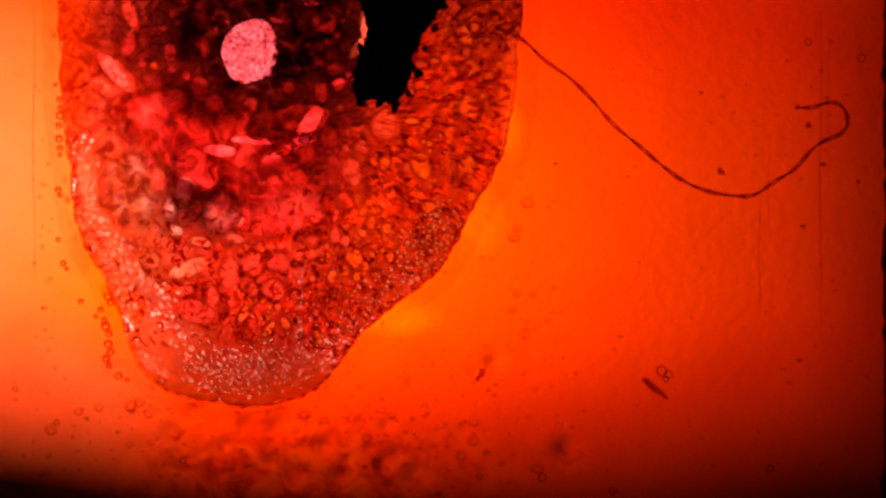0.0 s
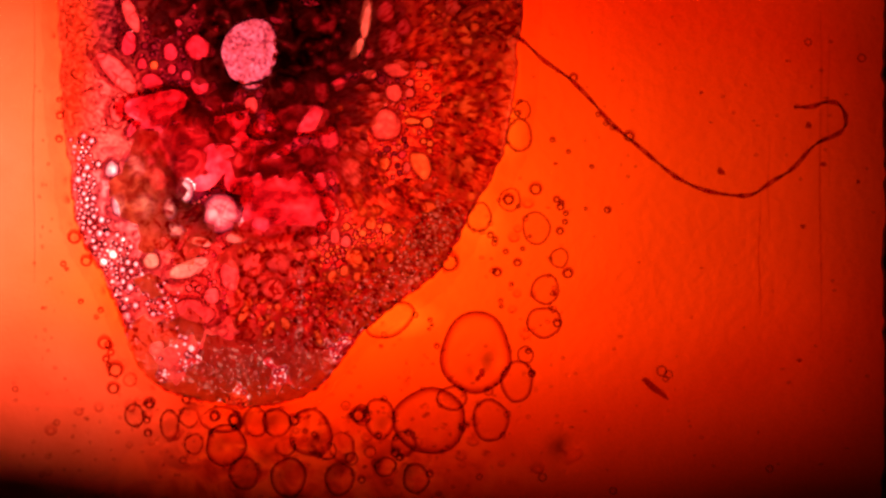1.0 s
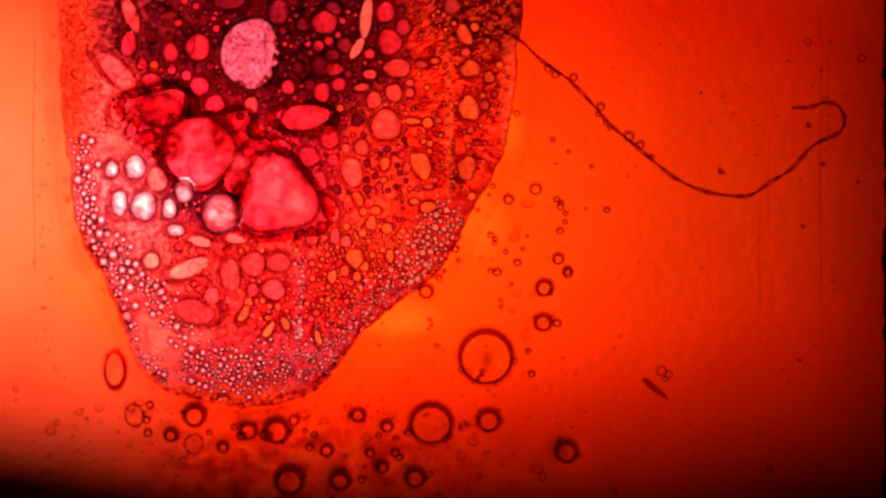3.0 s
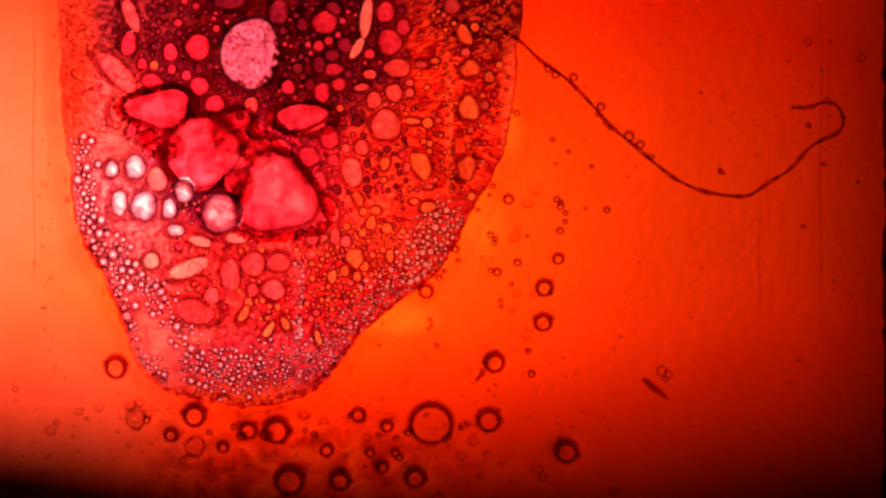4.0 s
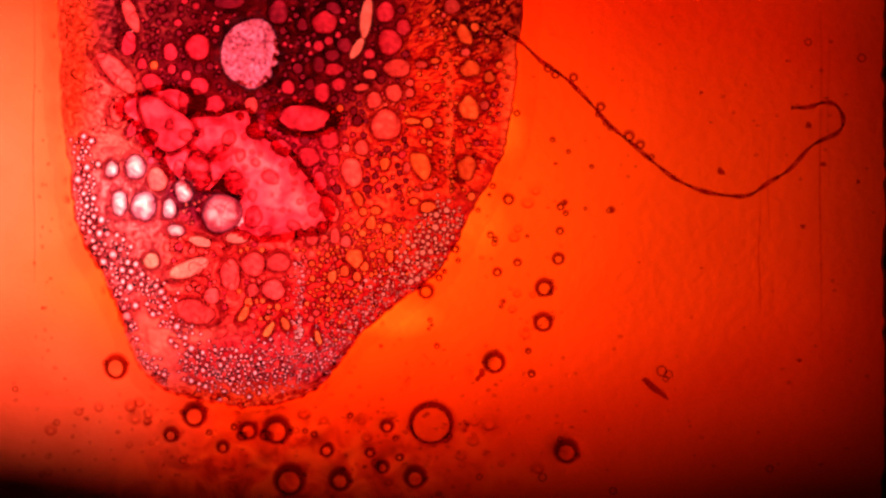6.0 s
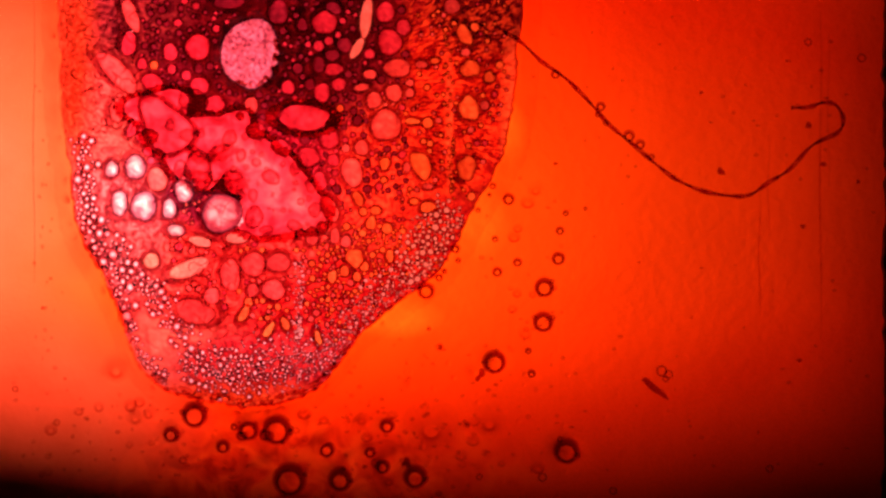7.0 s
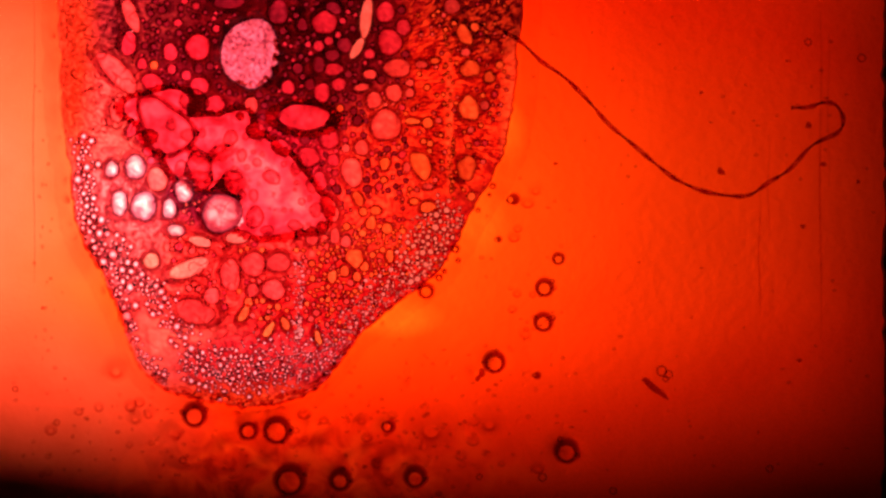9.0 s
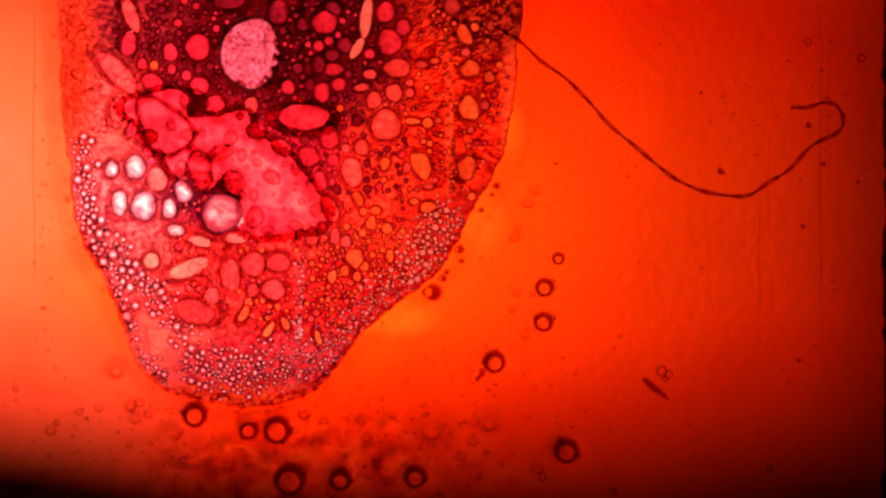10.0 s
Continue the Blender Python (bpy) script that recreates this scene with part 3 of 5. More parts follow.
        ring = [(v, y0 + j - lean * min(1.6, ((v - 310) / 200) ** 2)) for j, v in zip(jag, x)] + [(x1, y1), (x0, y1)]
    k = len(ring)
    verts = [at(a, b, z1) for a, b in ring] + [at(a, b, z0) for a, b in ring]
    faces = [tuple(range(k)), tuple(range(2 * k - 1, k - 1, -1))] + [(i, i + k, (i + 1) % k + k, (i + 1) % k) for i in range(k)]
    return mesh_of(name, verts, faces, material, smooth=False)


thing("gate_plate", "black metal gate edge with fuzzy dirt, on the film", "film gate", kind="structure",
      data=ragged_plate("gate_plate", 1563, -900, 2600, 1900, 3, 60, M_gate, "left", 9, 3))
# unseen walls, added to dim the film's lower and right sides
baffle = thing("added_baffle", "unseen black baffle added under the film to dim two of its sides", "baffle", kind="structure")
under("baffle_wall", ragged_plate("baffle_wall", -700, 467, 510, 491, -950, -650, M_gate, "top", 4, 5, 16), baffle)
under("baffle_wall", ragged_plate("baffle_wall", 484, -700, 520, 480, -950, -652, M_gate, "left", 5, 6), baffle)

# ---- the blotch: a crimson matrix pierced by cells ----
blotch = thing("melted_blotch", "crimson melted blotch full of rose and pale cells in orange film", "melted patch")

# Cells: x, y, half length, half width, turn (degrees), kind of cell.
LEFT_CELLS = ((198, 300, 12, 14, 0, "p"), (240, 296, 18, 22, 0, "p"), (212, 360, 15, 22, 0, "p"), (254, 365, 23, 26, 0, "p"),
              (300, 370, 13, 17, 0, "p"), (326, 338, 17, 20, 0, "p"), (393, 378, 36, 34, 0, "p"), (312, 408, 16, 10, 10, "p"))
SOFT_CELLS = ((278, 318, 17, 22, -15, "c"), (422, 420, 21, 11, -10, "b"), (355, 428, 20, 8, 15, "b"), (268, 462, 14, 13, 0, "b"),
              (261, 243, 20, 13, 0, "r"), (236, 228, 9, 16, 30, "r"), (281, 273, 7, 9, 0, "r"), (267, 285, 6, 6, 0, "r"), (262, 268, 8, 8, 0, "r"),
              (208, 129, 46, 18, 45, "c"), (232, 28, 12, 30, -20, "c"), (228, 78, 12, 22, 8, "r"), (208, 195, 12, 22, 10, "c"))
TOP_CELLS = ((350, 84, 22, 22, 0, "r"), (302, 93, 12, 15, 0, "r"), (270, 147, 20, 15, 25, "r"), (353, 153, 16, 16, 0, "r"),
             (380, 185, 17, 15, 0, "r"), (252, 114, 8, 10, 0, "r"), (273, 116, 7, 7, 0, "a"), (304, 123, 7, 8, 0, "r"),
             (330, 134, 8, 8, 0, "r"), (352, 122, 7, 8, 0, "d"), (315, 41, 7, 6, 0, "r"), (445, 187, 12, 14, 0, "c"), (425, 206, 7, 7, 0, "r"))
MID_CELLS = ((453, 232, 17, 16, 0, "r"), (498, 262, 18, 14, 30, "r"), (546, 278, 20, 17, 0, "r"), (583, 244, 17, 20, 0, "r"),
             (590, 284, 11, 10, 0, "r"), (566, 322, 12, 18, 0, "r"), (623, 305, 18, 27, -10, "c"), (640, 262, 13, 13, 0, "c"),
             (612, 263, 7, 7, 0, "c"), (510, 155, 11, 12, 0, "r"), (570, 165, 14, 17, 0, "r"), (548, 150, 9, 10, 0, "d"),
             (583, 370, 14, 24, -25, "c"), (662, 178, 13, 15, 0, "c"), (683, 222, 28, 27, 0, "c"))
UPPER_CELLS = ((590, 123, 17, 10, -5, "r"), (565, 115, 12, 14, 0, "d"), (588, 98, 13, 9, 0, "d"), (564, 82, 9, 9, 0, "r"),
               (535, 44, 9, 11, 0, "d"), (493, 22, 17, 22, 0, "d"), (575, 40, 22, 20, 0, "r"), (590, 15, 14, 10, 20, "d"),
               (690, 75, 22, 22, 0, "r"), (682, 22, 16, 18, 0, "r"), (714, 49, 13, 14, 0, "r"), (600, 150, 12, 11, 0, "r"),
               (610, 80, 13, 13, 0, "d"), (632, 86, 8, 20, 30, "b"), (648, 32, 10, 36, 8, "b"), (405, 4, 26, 12, 0, "d"))
RIGHT_CELLS = ((703, 121, 24, 16, -5, "c"), (697, 165, 15, 15, 0, "c"), (725, 165, 8, 8, 0, "c"), (725, 147, 7, 6, 0, "c"),
               (746, 115, 11, 6, 0, "c"), (770, 108, 8, 5, 0, "a"), (654, 96, 9, 8, 0, "r"), (655, 132, 11, 8, 0, "c"),
               (640, 155, 13, 6, -10, "c"), (602, 192, 6, 6, 0, "a"), (832, 122, 17, 15, 0, "a"), (866, 137, 10, 9, 0, "a"),
               (830, 192, 17, 22, 0, "a"), (858, 187, 8, 8, 0, "c"), (824, 93, 8, 7, 0, "c"), (822, 62, 12, 18, -25, "a"))
FLANK_CELLS = ((730, 215, 12, 5, 0, "a"), (757, 218, 9, 9, 0, "a"), (800, 12, 14, 14, 0, "c"), (745, 293, 17, 25, -35, "a"),
               (826, 298, 16, 22, 0, "a"), (681, 290, 8, 11, 0, "a"), (679, 319, 6, 5, 0, "a"), (720, 297, 6, 9, 0, "c"),
               (757, 367, 13, 9, 0, "a"), (733, 357, 8, 5, 0, "a"), (758, 330, 9, 5, 0, "c"), (685, 405, 9, 9, 0, "a"),
               (665, 373, 9, 7, 0, "a"), (657, 395, 9, 11, 0, "a"), (643, 375, 7, 7, 0, "a"), (634, 352, 8, 13, -20, "a"))
LOW_CELLS = ((570, 403, 10, 10, 0, "c"), (552, 418, 12, 16, 0, "c"), (593, 418, 8, 14, 0, "c"), (612, 428, 9, 10, 0, "c"),
             (531, 413, 6, 8, 0, "r"), (448, 468, 22, 22, 0, "c"), (492, 465, 22, 17, 0, "c"), (484, 513, 20, 18, 0, "c"),
             (408, 487, 18, 28, 0, "c"), (375, 524, 14, 14, 0, "c"), (448, 515, 10, 13, 0, "c"), (335, 475, 36, 15, -20, "b"),
             (345, 552, 36, 21, 12, "c"), (628, 457, 16, 16, 0, "a"), (610, 480, 8, 9, 0, "a"), (588, 490, 8, 10, 0, "a"))
EDGE_CELLS = ((632, 490, 7, 8, 0, "a"), (645, 472, 8, 8, 0, "a"), (690, 453, 7, 10, 0, "a"), (432, 555, 7, 15, 30, "a"),
              (476, 584, 6, 14, 35, "a"), (440, 535, 7, 8, 0, "a"), (505, 573, 6, 12, -30, "a"), (563, 598, 5, 12, -20, "a"))
CELLS = LEFT_CELLS + SOFT_CELLS + TOP_CELLS + MID_CELLS + UPPER_CELLS + RIGHT_CELLS + FLANK_CELLS + LOW_CELLS + EDGE_CELLS
KINDS = {"b": (M_blush, "pale blush cell"), "p": (M_pale, "pearly white cell"), "c": (M_cell, "rose cell"), "r": (M_red, "red cell"), "d": (M_deep, "dark wine cell"), "a": (M_amber, "amber cell")}

# The pool: three broad lobes of thin melt in which the large cells float.
POOL = ((356, 268, 64, 62, 0), (492, 345, 66, 68, 0, 0.13, 22), (284, 195, 55, 34, 0, 0.15, -52), (425, 308, 30, 34, 0), (480, 392, 56, 26, 0), (538, 209, 46, 23, 3),
        (296, 228, 42, 50, -38), (408, 240, 34, 44, 35), (548, 375, 34, 34, 0), (455, 275, 34, 34, 20))
CORE = (443, 95, 51, 61, 0)


def ellipse_gap(px, py, c, wobble=0.0):
    """Rough distance from points to an ellipse; below 0 inside."""
    a = math.radians(c[4])
    dx, dy = px - c[0], py - c[1]
    u, v = dx * math.cos(a) + dy * math.sin(a), -dx * math.sin(a) + dy * math.cos(a)
    if len(c) == 7:
        s = 1 + c[5] * np.cos(3 * (np.arctan2(v / c[3], u / c[2]) - math.radians(c[6])))
    elif wobble:
        th = np.arctan2(v / c[3], u / c[2])
        s = 1 + wobble * (np.sin(2 * th + c[0]) + np.sin(3 * th + c[1] * 1.7) + 0.6 * np.sin(5 * th + c[0] * 0.3))
    else:
        s = 1.0
    return (np.hypot(u / c[2], v / c[3]) - s) * min(c[2], c[3])


def wobble_of(c):
    return 0.035 if c[5] in "crd" else (0.07 if c[5] in "a" else 0.03)


# Small round cells, packed at random between the large ones.
rng = random.Random(7)
taken = [(c[0], c[1], max(c[2], c[3]) * 0.92 + 1, c) for c in CELLS]


def inside_blotch(x, y, margin):
    dx, dy = x - MIDDLE[0], y - MIDDLE[1]
    return math.hypot(dx, dy) < float(outline(np.array([math.atan2(dy, dx)]))[0]) - margin


def free(x, y, r, gap):
    for c in POOL:
        if float(ellipse_gap(x, y, c)) < r + gap:
            return False
    if float(ellipse_gap(x, y, CORE)) < r + gap + 3:
        return False
    for (a, b, q, c) in taken:
        if abs(a - x) < q + r + gap + 30 and abs(b - y) < q + r + gap + 30:
            if c is not None:
                if float(ellipse_gap(x, y, c)) < r + gap:
                    return False
            elif math.hypot(a - x, b - y) < q + r + gap:
                return False
    return True


def bare(x, y):
    """The flank and the lobe carry pearls only."""
    return (x < 250 and y < 265) or (x < 300 and 300 < y) or (y > 565 and x < 560) or (x < 330 and y > 500)


def scatter(count, area, radii, gap, margin, kinds):
    got = []
    for _ in range(count * 12):
        if len(got) >= count:
            break
        x, y = area(rng)
        r = radii[0] + (radii[1] - radii[0]) * rng.random() ** 2.2
        if (bare(x, y) and 'p' not in kinds) or y < -60 or not inside_blotch(x, y, margin + r) or not free(x, y, r, gap):
            continue
        taken.append((x, y, r, None))
        got.append((x, y, r, r * (0.85 + 0.3 * rng.random()), rng.random() * 180, rng.choice(kinds)))
    return got


def band(points, spread):
    """Random places along a broken line."""
    def pick(r):
        i = r.randrange(len(points) - 1)
        k = r.random()
        (a, b), (c, d) = points[i], points[i + 1]
        return a + (c - a) * k + r.gauss(0, spread), b + (d - b) * k + r.gauss(0, spread)
    return pick


def box_area(x0, y0, x1, y1):
    return lambda r: (r.uniform(x0, x1), r.uniform(y0, y1))


RIBS = scatter(34, band([(790, 50), (795, 200), (800, 345)], 4.5), (1.6, 3.4), 1.5, 3, "a")
RIBS += scatter(40, band([(530, 462), (528, 600)], 4), (1.8, 3.8), 1.0, 3, "p")
RISING = scatter(150, band([(146, 255), (143, 330), (152, 385), (172, 435), (198, 490), (218, 540)], 11), (2.4, 7.6), 1.2, 4, "p")
RISING += scatter(110, band([(196, 430), (239, 489), (275, 525), (304, 561), (328, 585)], 9), (2.2, 6.0), 1.3, 4, "p")
RISING += scatter(60, band([(222, 560), (236, 610), (258, 640), (290, 668)], 5), (1.8, 4.4), 1.2, 4, "p")
RISING += scatter(150, band([(335, 640), (395, 660), (455, 655)], 17), (1.8, 4.6), 1.1, 3, "p")
RISING += scatter(210, band([(450, 645), (540, 640), (605, 610)], 19), (1.2, 2.7), 1.4, 3, "p")
PEARLS = scatter(70, band([(735, 470), (752, 435), (795, 380)], 15), (2.4, 5.6), 1.4, 3, "p")
PEARLS += scatter(150, band([(610, 590), (670, 545), (720, 500), (750, 440), (795, 385)], 18), (1.5, 3.8), 1.6, 3, "p")
SMALL = scatter(110, box_area(500, 5, 720, 345), (3.5, 9), 2.4, 10, "rddd")
SMALL += scatter(60, box_area(250, 0, 420, 240), (3, 7), 2.4, 10, "rddd")
SMALL += scatter(44, box_area(800, 0, 900, 350), (2.5, 7), 2.0, 6, "aacr")
SMALL += scatter(36, box_area(690, 10, 790, 345), (2.5, 6), 2.5, 6, "ca")
SMALL += scatter(60, box_area(540, 400, 760, 600), (2.5, 6.5), 2.0, 8, "caa")
SMALL += scatter(26, box_area(420, 440, 560, 600), (3, 7), 2.0, 8, "ca")
SMALL += scatter(22, box_area(290, 420, 460, 600), (3, 7), 2.0, 8, "cr")
SMALL += scatter(40, box_area(390, 150, 620, 330), (3, 7), 2, 8, "rd")
TINY = [c for c in scatter(170, box_area(250, 0, 720, 400), (1.8, 3.2), 1.6, 4, "crr") if math.hypot((c[0] - 490) / 230, (c[1] - 50) / 170) > 1]
TINY += scatter(90, box_area(560, 400, 840, 620), (1.8, 3.2), 1.2, 2, "caa")


def field(px, py, xs, ys):
    """Above 0 where the matrix is solid, outside every cell and the core; and the height of the banks round the cells."""
    f, bank = np.full(px.shape, 40.0), np.full(px.shape, 22.0)
    for c in CELLS + tuple(PEARLS + SMALL + TINY + RISING + RIBS):
        size = max(c[2], c[3])
        reach = size * 1.4 + 14
        i0, i1 = np.searchsorted(xs, (c[0] - reach, c[0] + reach))
        j0, j1 = np.searchsorted(ys, (c[1] - reach, c[1] + reach))
        s = (slice(j0, j1), slice(i0, i1))
        g = ellipse_gap(px[s], py[s], c, wobble_of(c) if size > 9 else 0.0)
        f[s] = np.minimum(f[s], g)
        if c[5] == "p" and size < 8:
            continue
        bank[s] = np.minimum(bank[s], 22 * np.clip(g / min(10.0, max(2.2, 0.5 * size)), 0, 1) ** 0.75)
    g = ellipse_gap(px, py, CORE, 0.03)
    return np.minimum(f, g), np.minimum(bank, 22 * np.clip(g / 12, 0, 1) ** 0.75)


def pool_gap(px, py):
    return np.minimum.reduce([ellipse_gap(px, py, c, 0.0 if len(c) == 7 else 0.06) for c in POOL])


def build_matrix():
    step = 1.7
    xs = np.arange(70, 960, step)
    ys = np.arange(-130, 745, step)
    px, py = np.meshgrid(xs, ys)
    px, py = px.astype(float), py.astype(float)
    rim_gap = outline(np.arctan2(py - MIDDLE[1], px - MIDDLE[0])) - 1.2 - np.hypot(px - MIDDLE[0], py - MIDDLE[1])
    (cells_gap, bank), in_pool = field(px, py, xs, ys), pool_gap(px, py)
    f = np.minimum(np.minimum(cells_gap, in_pool), rim_gap)
    gx, gy = np.gradient(f, step, axis=1), np.gradient(f, step, axis=0)
    g2 = np.maximum(gx * gx + gy * gy, 0.15)
    near = np.abs(f) < step * 0.75
    px[near] -= (f * gx / g2)[near]
    py[near] -= (f * gy / g2)[near]
    f[near] = 0
    ny, nx = px.shape
    mid = (f[:-1, :-1] + f[1:, :-1] + f[:-1, 1:] + f[1:, 1:]) / 4
    keep = (mid > 0.05) & (np.minimum(np.minimum(f[:-1, :-1], f[1:, :-1]), np.minimum(f[:-1, 1:], f[1:, 1:])) > -step)
    jj, ii = np.nonzero(keep)
    a = jj * nx + ii
    quads = np.stack([a, a + nx, a + nx + 1, a + 1], axis=1)
    relief = np.zeros(px.shape)
    for k, (amp, size) in enumerate(((5, 26.0), (2.5, 9.0), (1.2, 5.0))):
        ph = np.random.RandomState(k + 3).uniform(0, 6.28, (6, 2))
        an = np.random.RandomState(k + 9).uniform(0, 3.14, 6)
        for (p0, p1), q in zip(ph, an):
            relief += amp / 3 * np.sin((px * np.cos(q) + py * np.sin(q)) / size * 2.4 + p0) * np.sin((py * np.cos(q) - px * np.sin(q)) / size * 1.9 + p1)
    z = 3 + bank + relief * np.clip(bank / 22, 0.2, 1)
    z = z * np.clip(rim_gap / 48, 0.02, 1) ** 1.1
    used = np.unique(quads)
    back = np.full(nx * ny, -1)
    back[used] = np.arange(len(used))
    verts = np.stack([(px.ravel()[used] - 784) * U, (441 - py.ravel()[used]) * U, z.ravel()[used] * U], axis=1)
    quads = back[quads]
    # walls down to the floor along every free edge
    e = np.concatenate([quads[:, [0, 1]], quads[:, [1, 2]], quads[:, [2, 3]], quads[:, [3, 0]]])
    key = np.sort(e, axis=1)
    _, first, count = np.unique(key[:, 0].astype(np.int64) * 10**7 + key[:, 1], return_index=True, return_counts=True)
    gap = rim_gap.ravel()[used]
    rim_edges = e[first[count == 1]]
    rim_edges = rim_edges[(gap[rim_edges].min(axis=1) > 2.5) & (in_pool.ravel()[used][rim_edges].min(axis=1) > 2.5)]
    low_ids = np.unique(rim_edges)
    lows = verts[low_ids].copy()
    lows[:, 2] = 0.5 * U
    where = np.full(len(verts), -1)
    where[low_ids] = np.arange(len(low_ids)) + len(verts)
    walls = np.stack([rim_edges[:, 1], rim_edges[:, 0], where[rim_edges[:, 0]], where[rim_edges[:, 1]]], axis=1)
    allv = np.concatenate([verts, lows])
    return mesh_of("matrix", allv.tolist(), np.concatenate([quads, walls]).tolist(), M_matrix)


under("matrix", build_matrix(), blotch, "crimson speckled matrix between the cells")


def dome(name, material, rx, ry, h, turn=0.0, wobble=0.0, seed=(0, 0), rings=6, n=28, sag=0.0, power=0.5, tri=(0.0, 0.0)):
    """A low blister: radii rx, ry, height h, in plan units round its own foot. sag shifts its crown towards the viewer."""
    verts = [(0, -sag * ry * U, h * U)]
    a = math.radians(turn)
    for k in range(1, rings + 1):
        s = math.sin(k / rings * math.pi / 2)
        z = h * max(0.0, 1 - s * s) ** power
        for i in range(n):
            th = 2 * math.pi * i / n
            w = 1 + wobble * (math.sin(2 * th + seed[0]) + math.sin(3 * th + seed[1] * 1.7) + 0.6 * math.sin(5 * th + seed[0] * 0.3)) + tri[0] * math.cos(3 * (th - math.radians(tri[1])))
            u, v = rx * s * w * math.cos(th), ry * s * w * math.sin(th)
            x, y = u * math.cos(a) - v * math.sin(a), u * math.sin(a) + v * math.cos(a) + sag * ry * (1 - s * s)
            verts.append((x * U, -y * U, z * U))
    faces = [(0, 1 + (i + 1) % n, 1 + i) for i in range(n)]
    for k in range(rings - 1):
        for i in range(n):
            j = (i + 1) % n
            faces.append((1 + k * n + i, 1 + k * n + j, 1 + (k + 1) * n + j, 1 + (k + 1) * n + i))
    return mesh_of(name, verts, faces, material)


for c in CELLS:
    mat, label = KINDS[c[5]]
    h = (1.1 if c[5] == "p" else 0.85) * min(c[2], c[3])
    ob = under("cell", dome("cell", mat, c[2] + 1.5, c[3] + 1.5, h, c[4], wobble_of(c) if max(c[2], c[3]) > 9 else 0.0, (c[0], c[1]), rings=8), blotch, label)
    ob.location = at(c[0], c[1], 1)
unit_cells = {k: dome("small_cell", KINDS[k][0], 1, 1, 0.8, rings=4, n=14) for k in KINDS}
SMALL_NAMES = {"p": "small_pearly_cell", "c": "small_rose_cell", "r": "small_red_cell", "d": "small_wine_cell", "a": "small_amber_cell"}
for c in PEARLS + SMALL + RIBS:
    ob = under(SMALL_NAMES[c[5]], unit_cells[c[5]], blotch)
    ob.location = at(c[0], c[1], 1)
    ob.rotation_euler = (0, 0, -math.radians(c[4]))
    ob.scale = (c[2] + 1.8, c[3] + 1.8, (c[2] + c[3]) / 2)


def pearl_mesh():
    """A pearl of radius 1: flat crown, steep wall and a thin brim."""
    n, prof = 14, ((0.5, 0.97), (0.75, 0.86), (0.92, 0.60), (1.02, 0.35), (1.35, 0.20), (2.3, 0.0))
    verts = [(0, 0, 1.0)] + [(r * math.cos(6.28319 * i / n), r * math.sin(6.28319 * i / n), z) for r, z in prof for i in range(n)]
    faces = [(0, 1 + i, 1 + (i + 1) % n) for i in range(n)]
    for k in range(len(prof) - 1):
        faces += [(1 + k * n + i, 1 + (k + 1) * n + i, 1 + (k + 1) * n + (i + 1) % n, 1 + k * n + (i + 1) % n) for i in range(n)]
    return mesh_of("pearl", verts, faces, M_pearl)


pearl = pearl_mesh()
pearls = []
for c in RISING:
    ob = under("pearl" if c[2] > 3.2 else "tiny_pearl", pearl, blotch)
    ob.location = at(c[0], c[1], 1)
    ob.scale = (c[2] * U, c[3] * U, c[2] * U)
    pearls.append((ob, c))


def joined_domes(name, spots, material, lift=1.0, h=0.8, spare=0.0):
    """Many tiny blisters in one mesh."""
    verts, faces = [], []
    n = 8
    for c in spots:
        c = (c[0], c[1], c[2] + spare, c[3] + spare)
        b = len(verts)
        verts.append(at(c[0], c[1], lift + h * c[2]))
        for s, z in ((0.6, 0.8), (1.0, 0.0)):
            verts += [at(c[0] + c[2] * s * math.cos(6.2832 * i / n), c[1] + c[3] * s * math.sin(6.2832 * i / n), lift + z * h * c[2]) for i in range(n)]
        faces += [(b, b + 1 + i, b + 1 + (i + 1) % n) for i in range(n)]
        faces += [(b + 1 + i, b + 1 + n + i, b + 1 + n + (i + 1) % n, b + 1 + (i + 1) % n) for i in range(n)]
    return mesh_of(name, verts, faces, material)


for k in "cra":
    tagged(under("fine_foam", joined_domes("fine_foam", [c for c in TINY if c[5] == k], KINDS[k][0], spare=2.0), blotch), kind="stuff")

core = under("core", dome("core", M_core, CORE[2] + 2, CORE[3] + 2, 22, 0, 0.03, (CORE[0], CORE[1]), rings=10, n=48, power=0.35), blotch, "granular pinkish white core")
core.location = at(CORE[0], CORE[1], 1)

crumb_rng = random.Random(8)
for k in range(26):
    a, s = math.radians(crumb_rng.uniform(-25, 125)), crumb_rng.uniform(2, 5.5)
    far = crumb_rng.uniform(0.88, 1.06)
    ob = under("core_crumb", dome("core_crumb", M_crumb, s * 1.3, s, s * 1.2, crumb_rng.uniform(0, 180), 0.12, (k, k * 3), rings=4, n=14), blotch)
    ob.location = at(CORE[0] + CORE[2] * far * math.cos(a), CORE[1] + CORE[3] * far * math.sin(a), 12)


def pool_mesh():
    """The thin melt that fills the pool."""
    verts, faces = [], []
    step = 5
    ids = {}
    for j in range(30, 100):
        for i in range(40, 130):
            x, y = i * step, j * step
            px, py = np.array([x + 2.5]), np.array([y + 2.5])
            if min(float(ellipse_gap(px, py, c)[0]) for c in POOL) > 12 or min(float(ellipse_gap(px, py, c)[0]) for c in LEFT_CELLS) < 2:
                continue
            quad = []
            # the melt climbs the bank round the pool
            for u, v in ((x, y), (x, y + step), (x + step, y + step), (x + step, y)):
                if (u, v) not in ids:
                    ids[(u, v)] = len(verts)
                    g = float(pool_gap(np.array([float(u)]), np.array([float(v)]))[0])
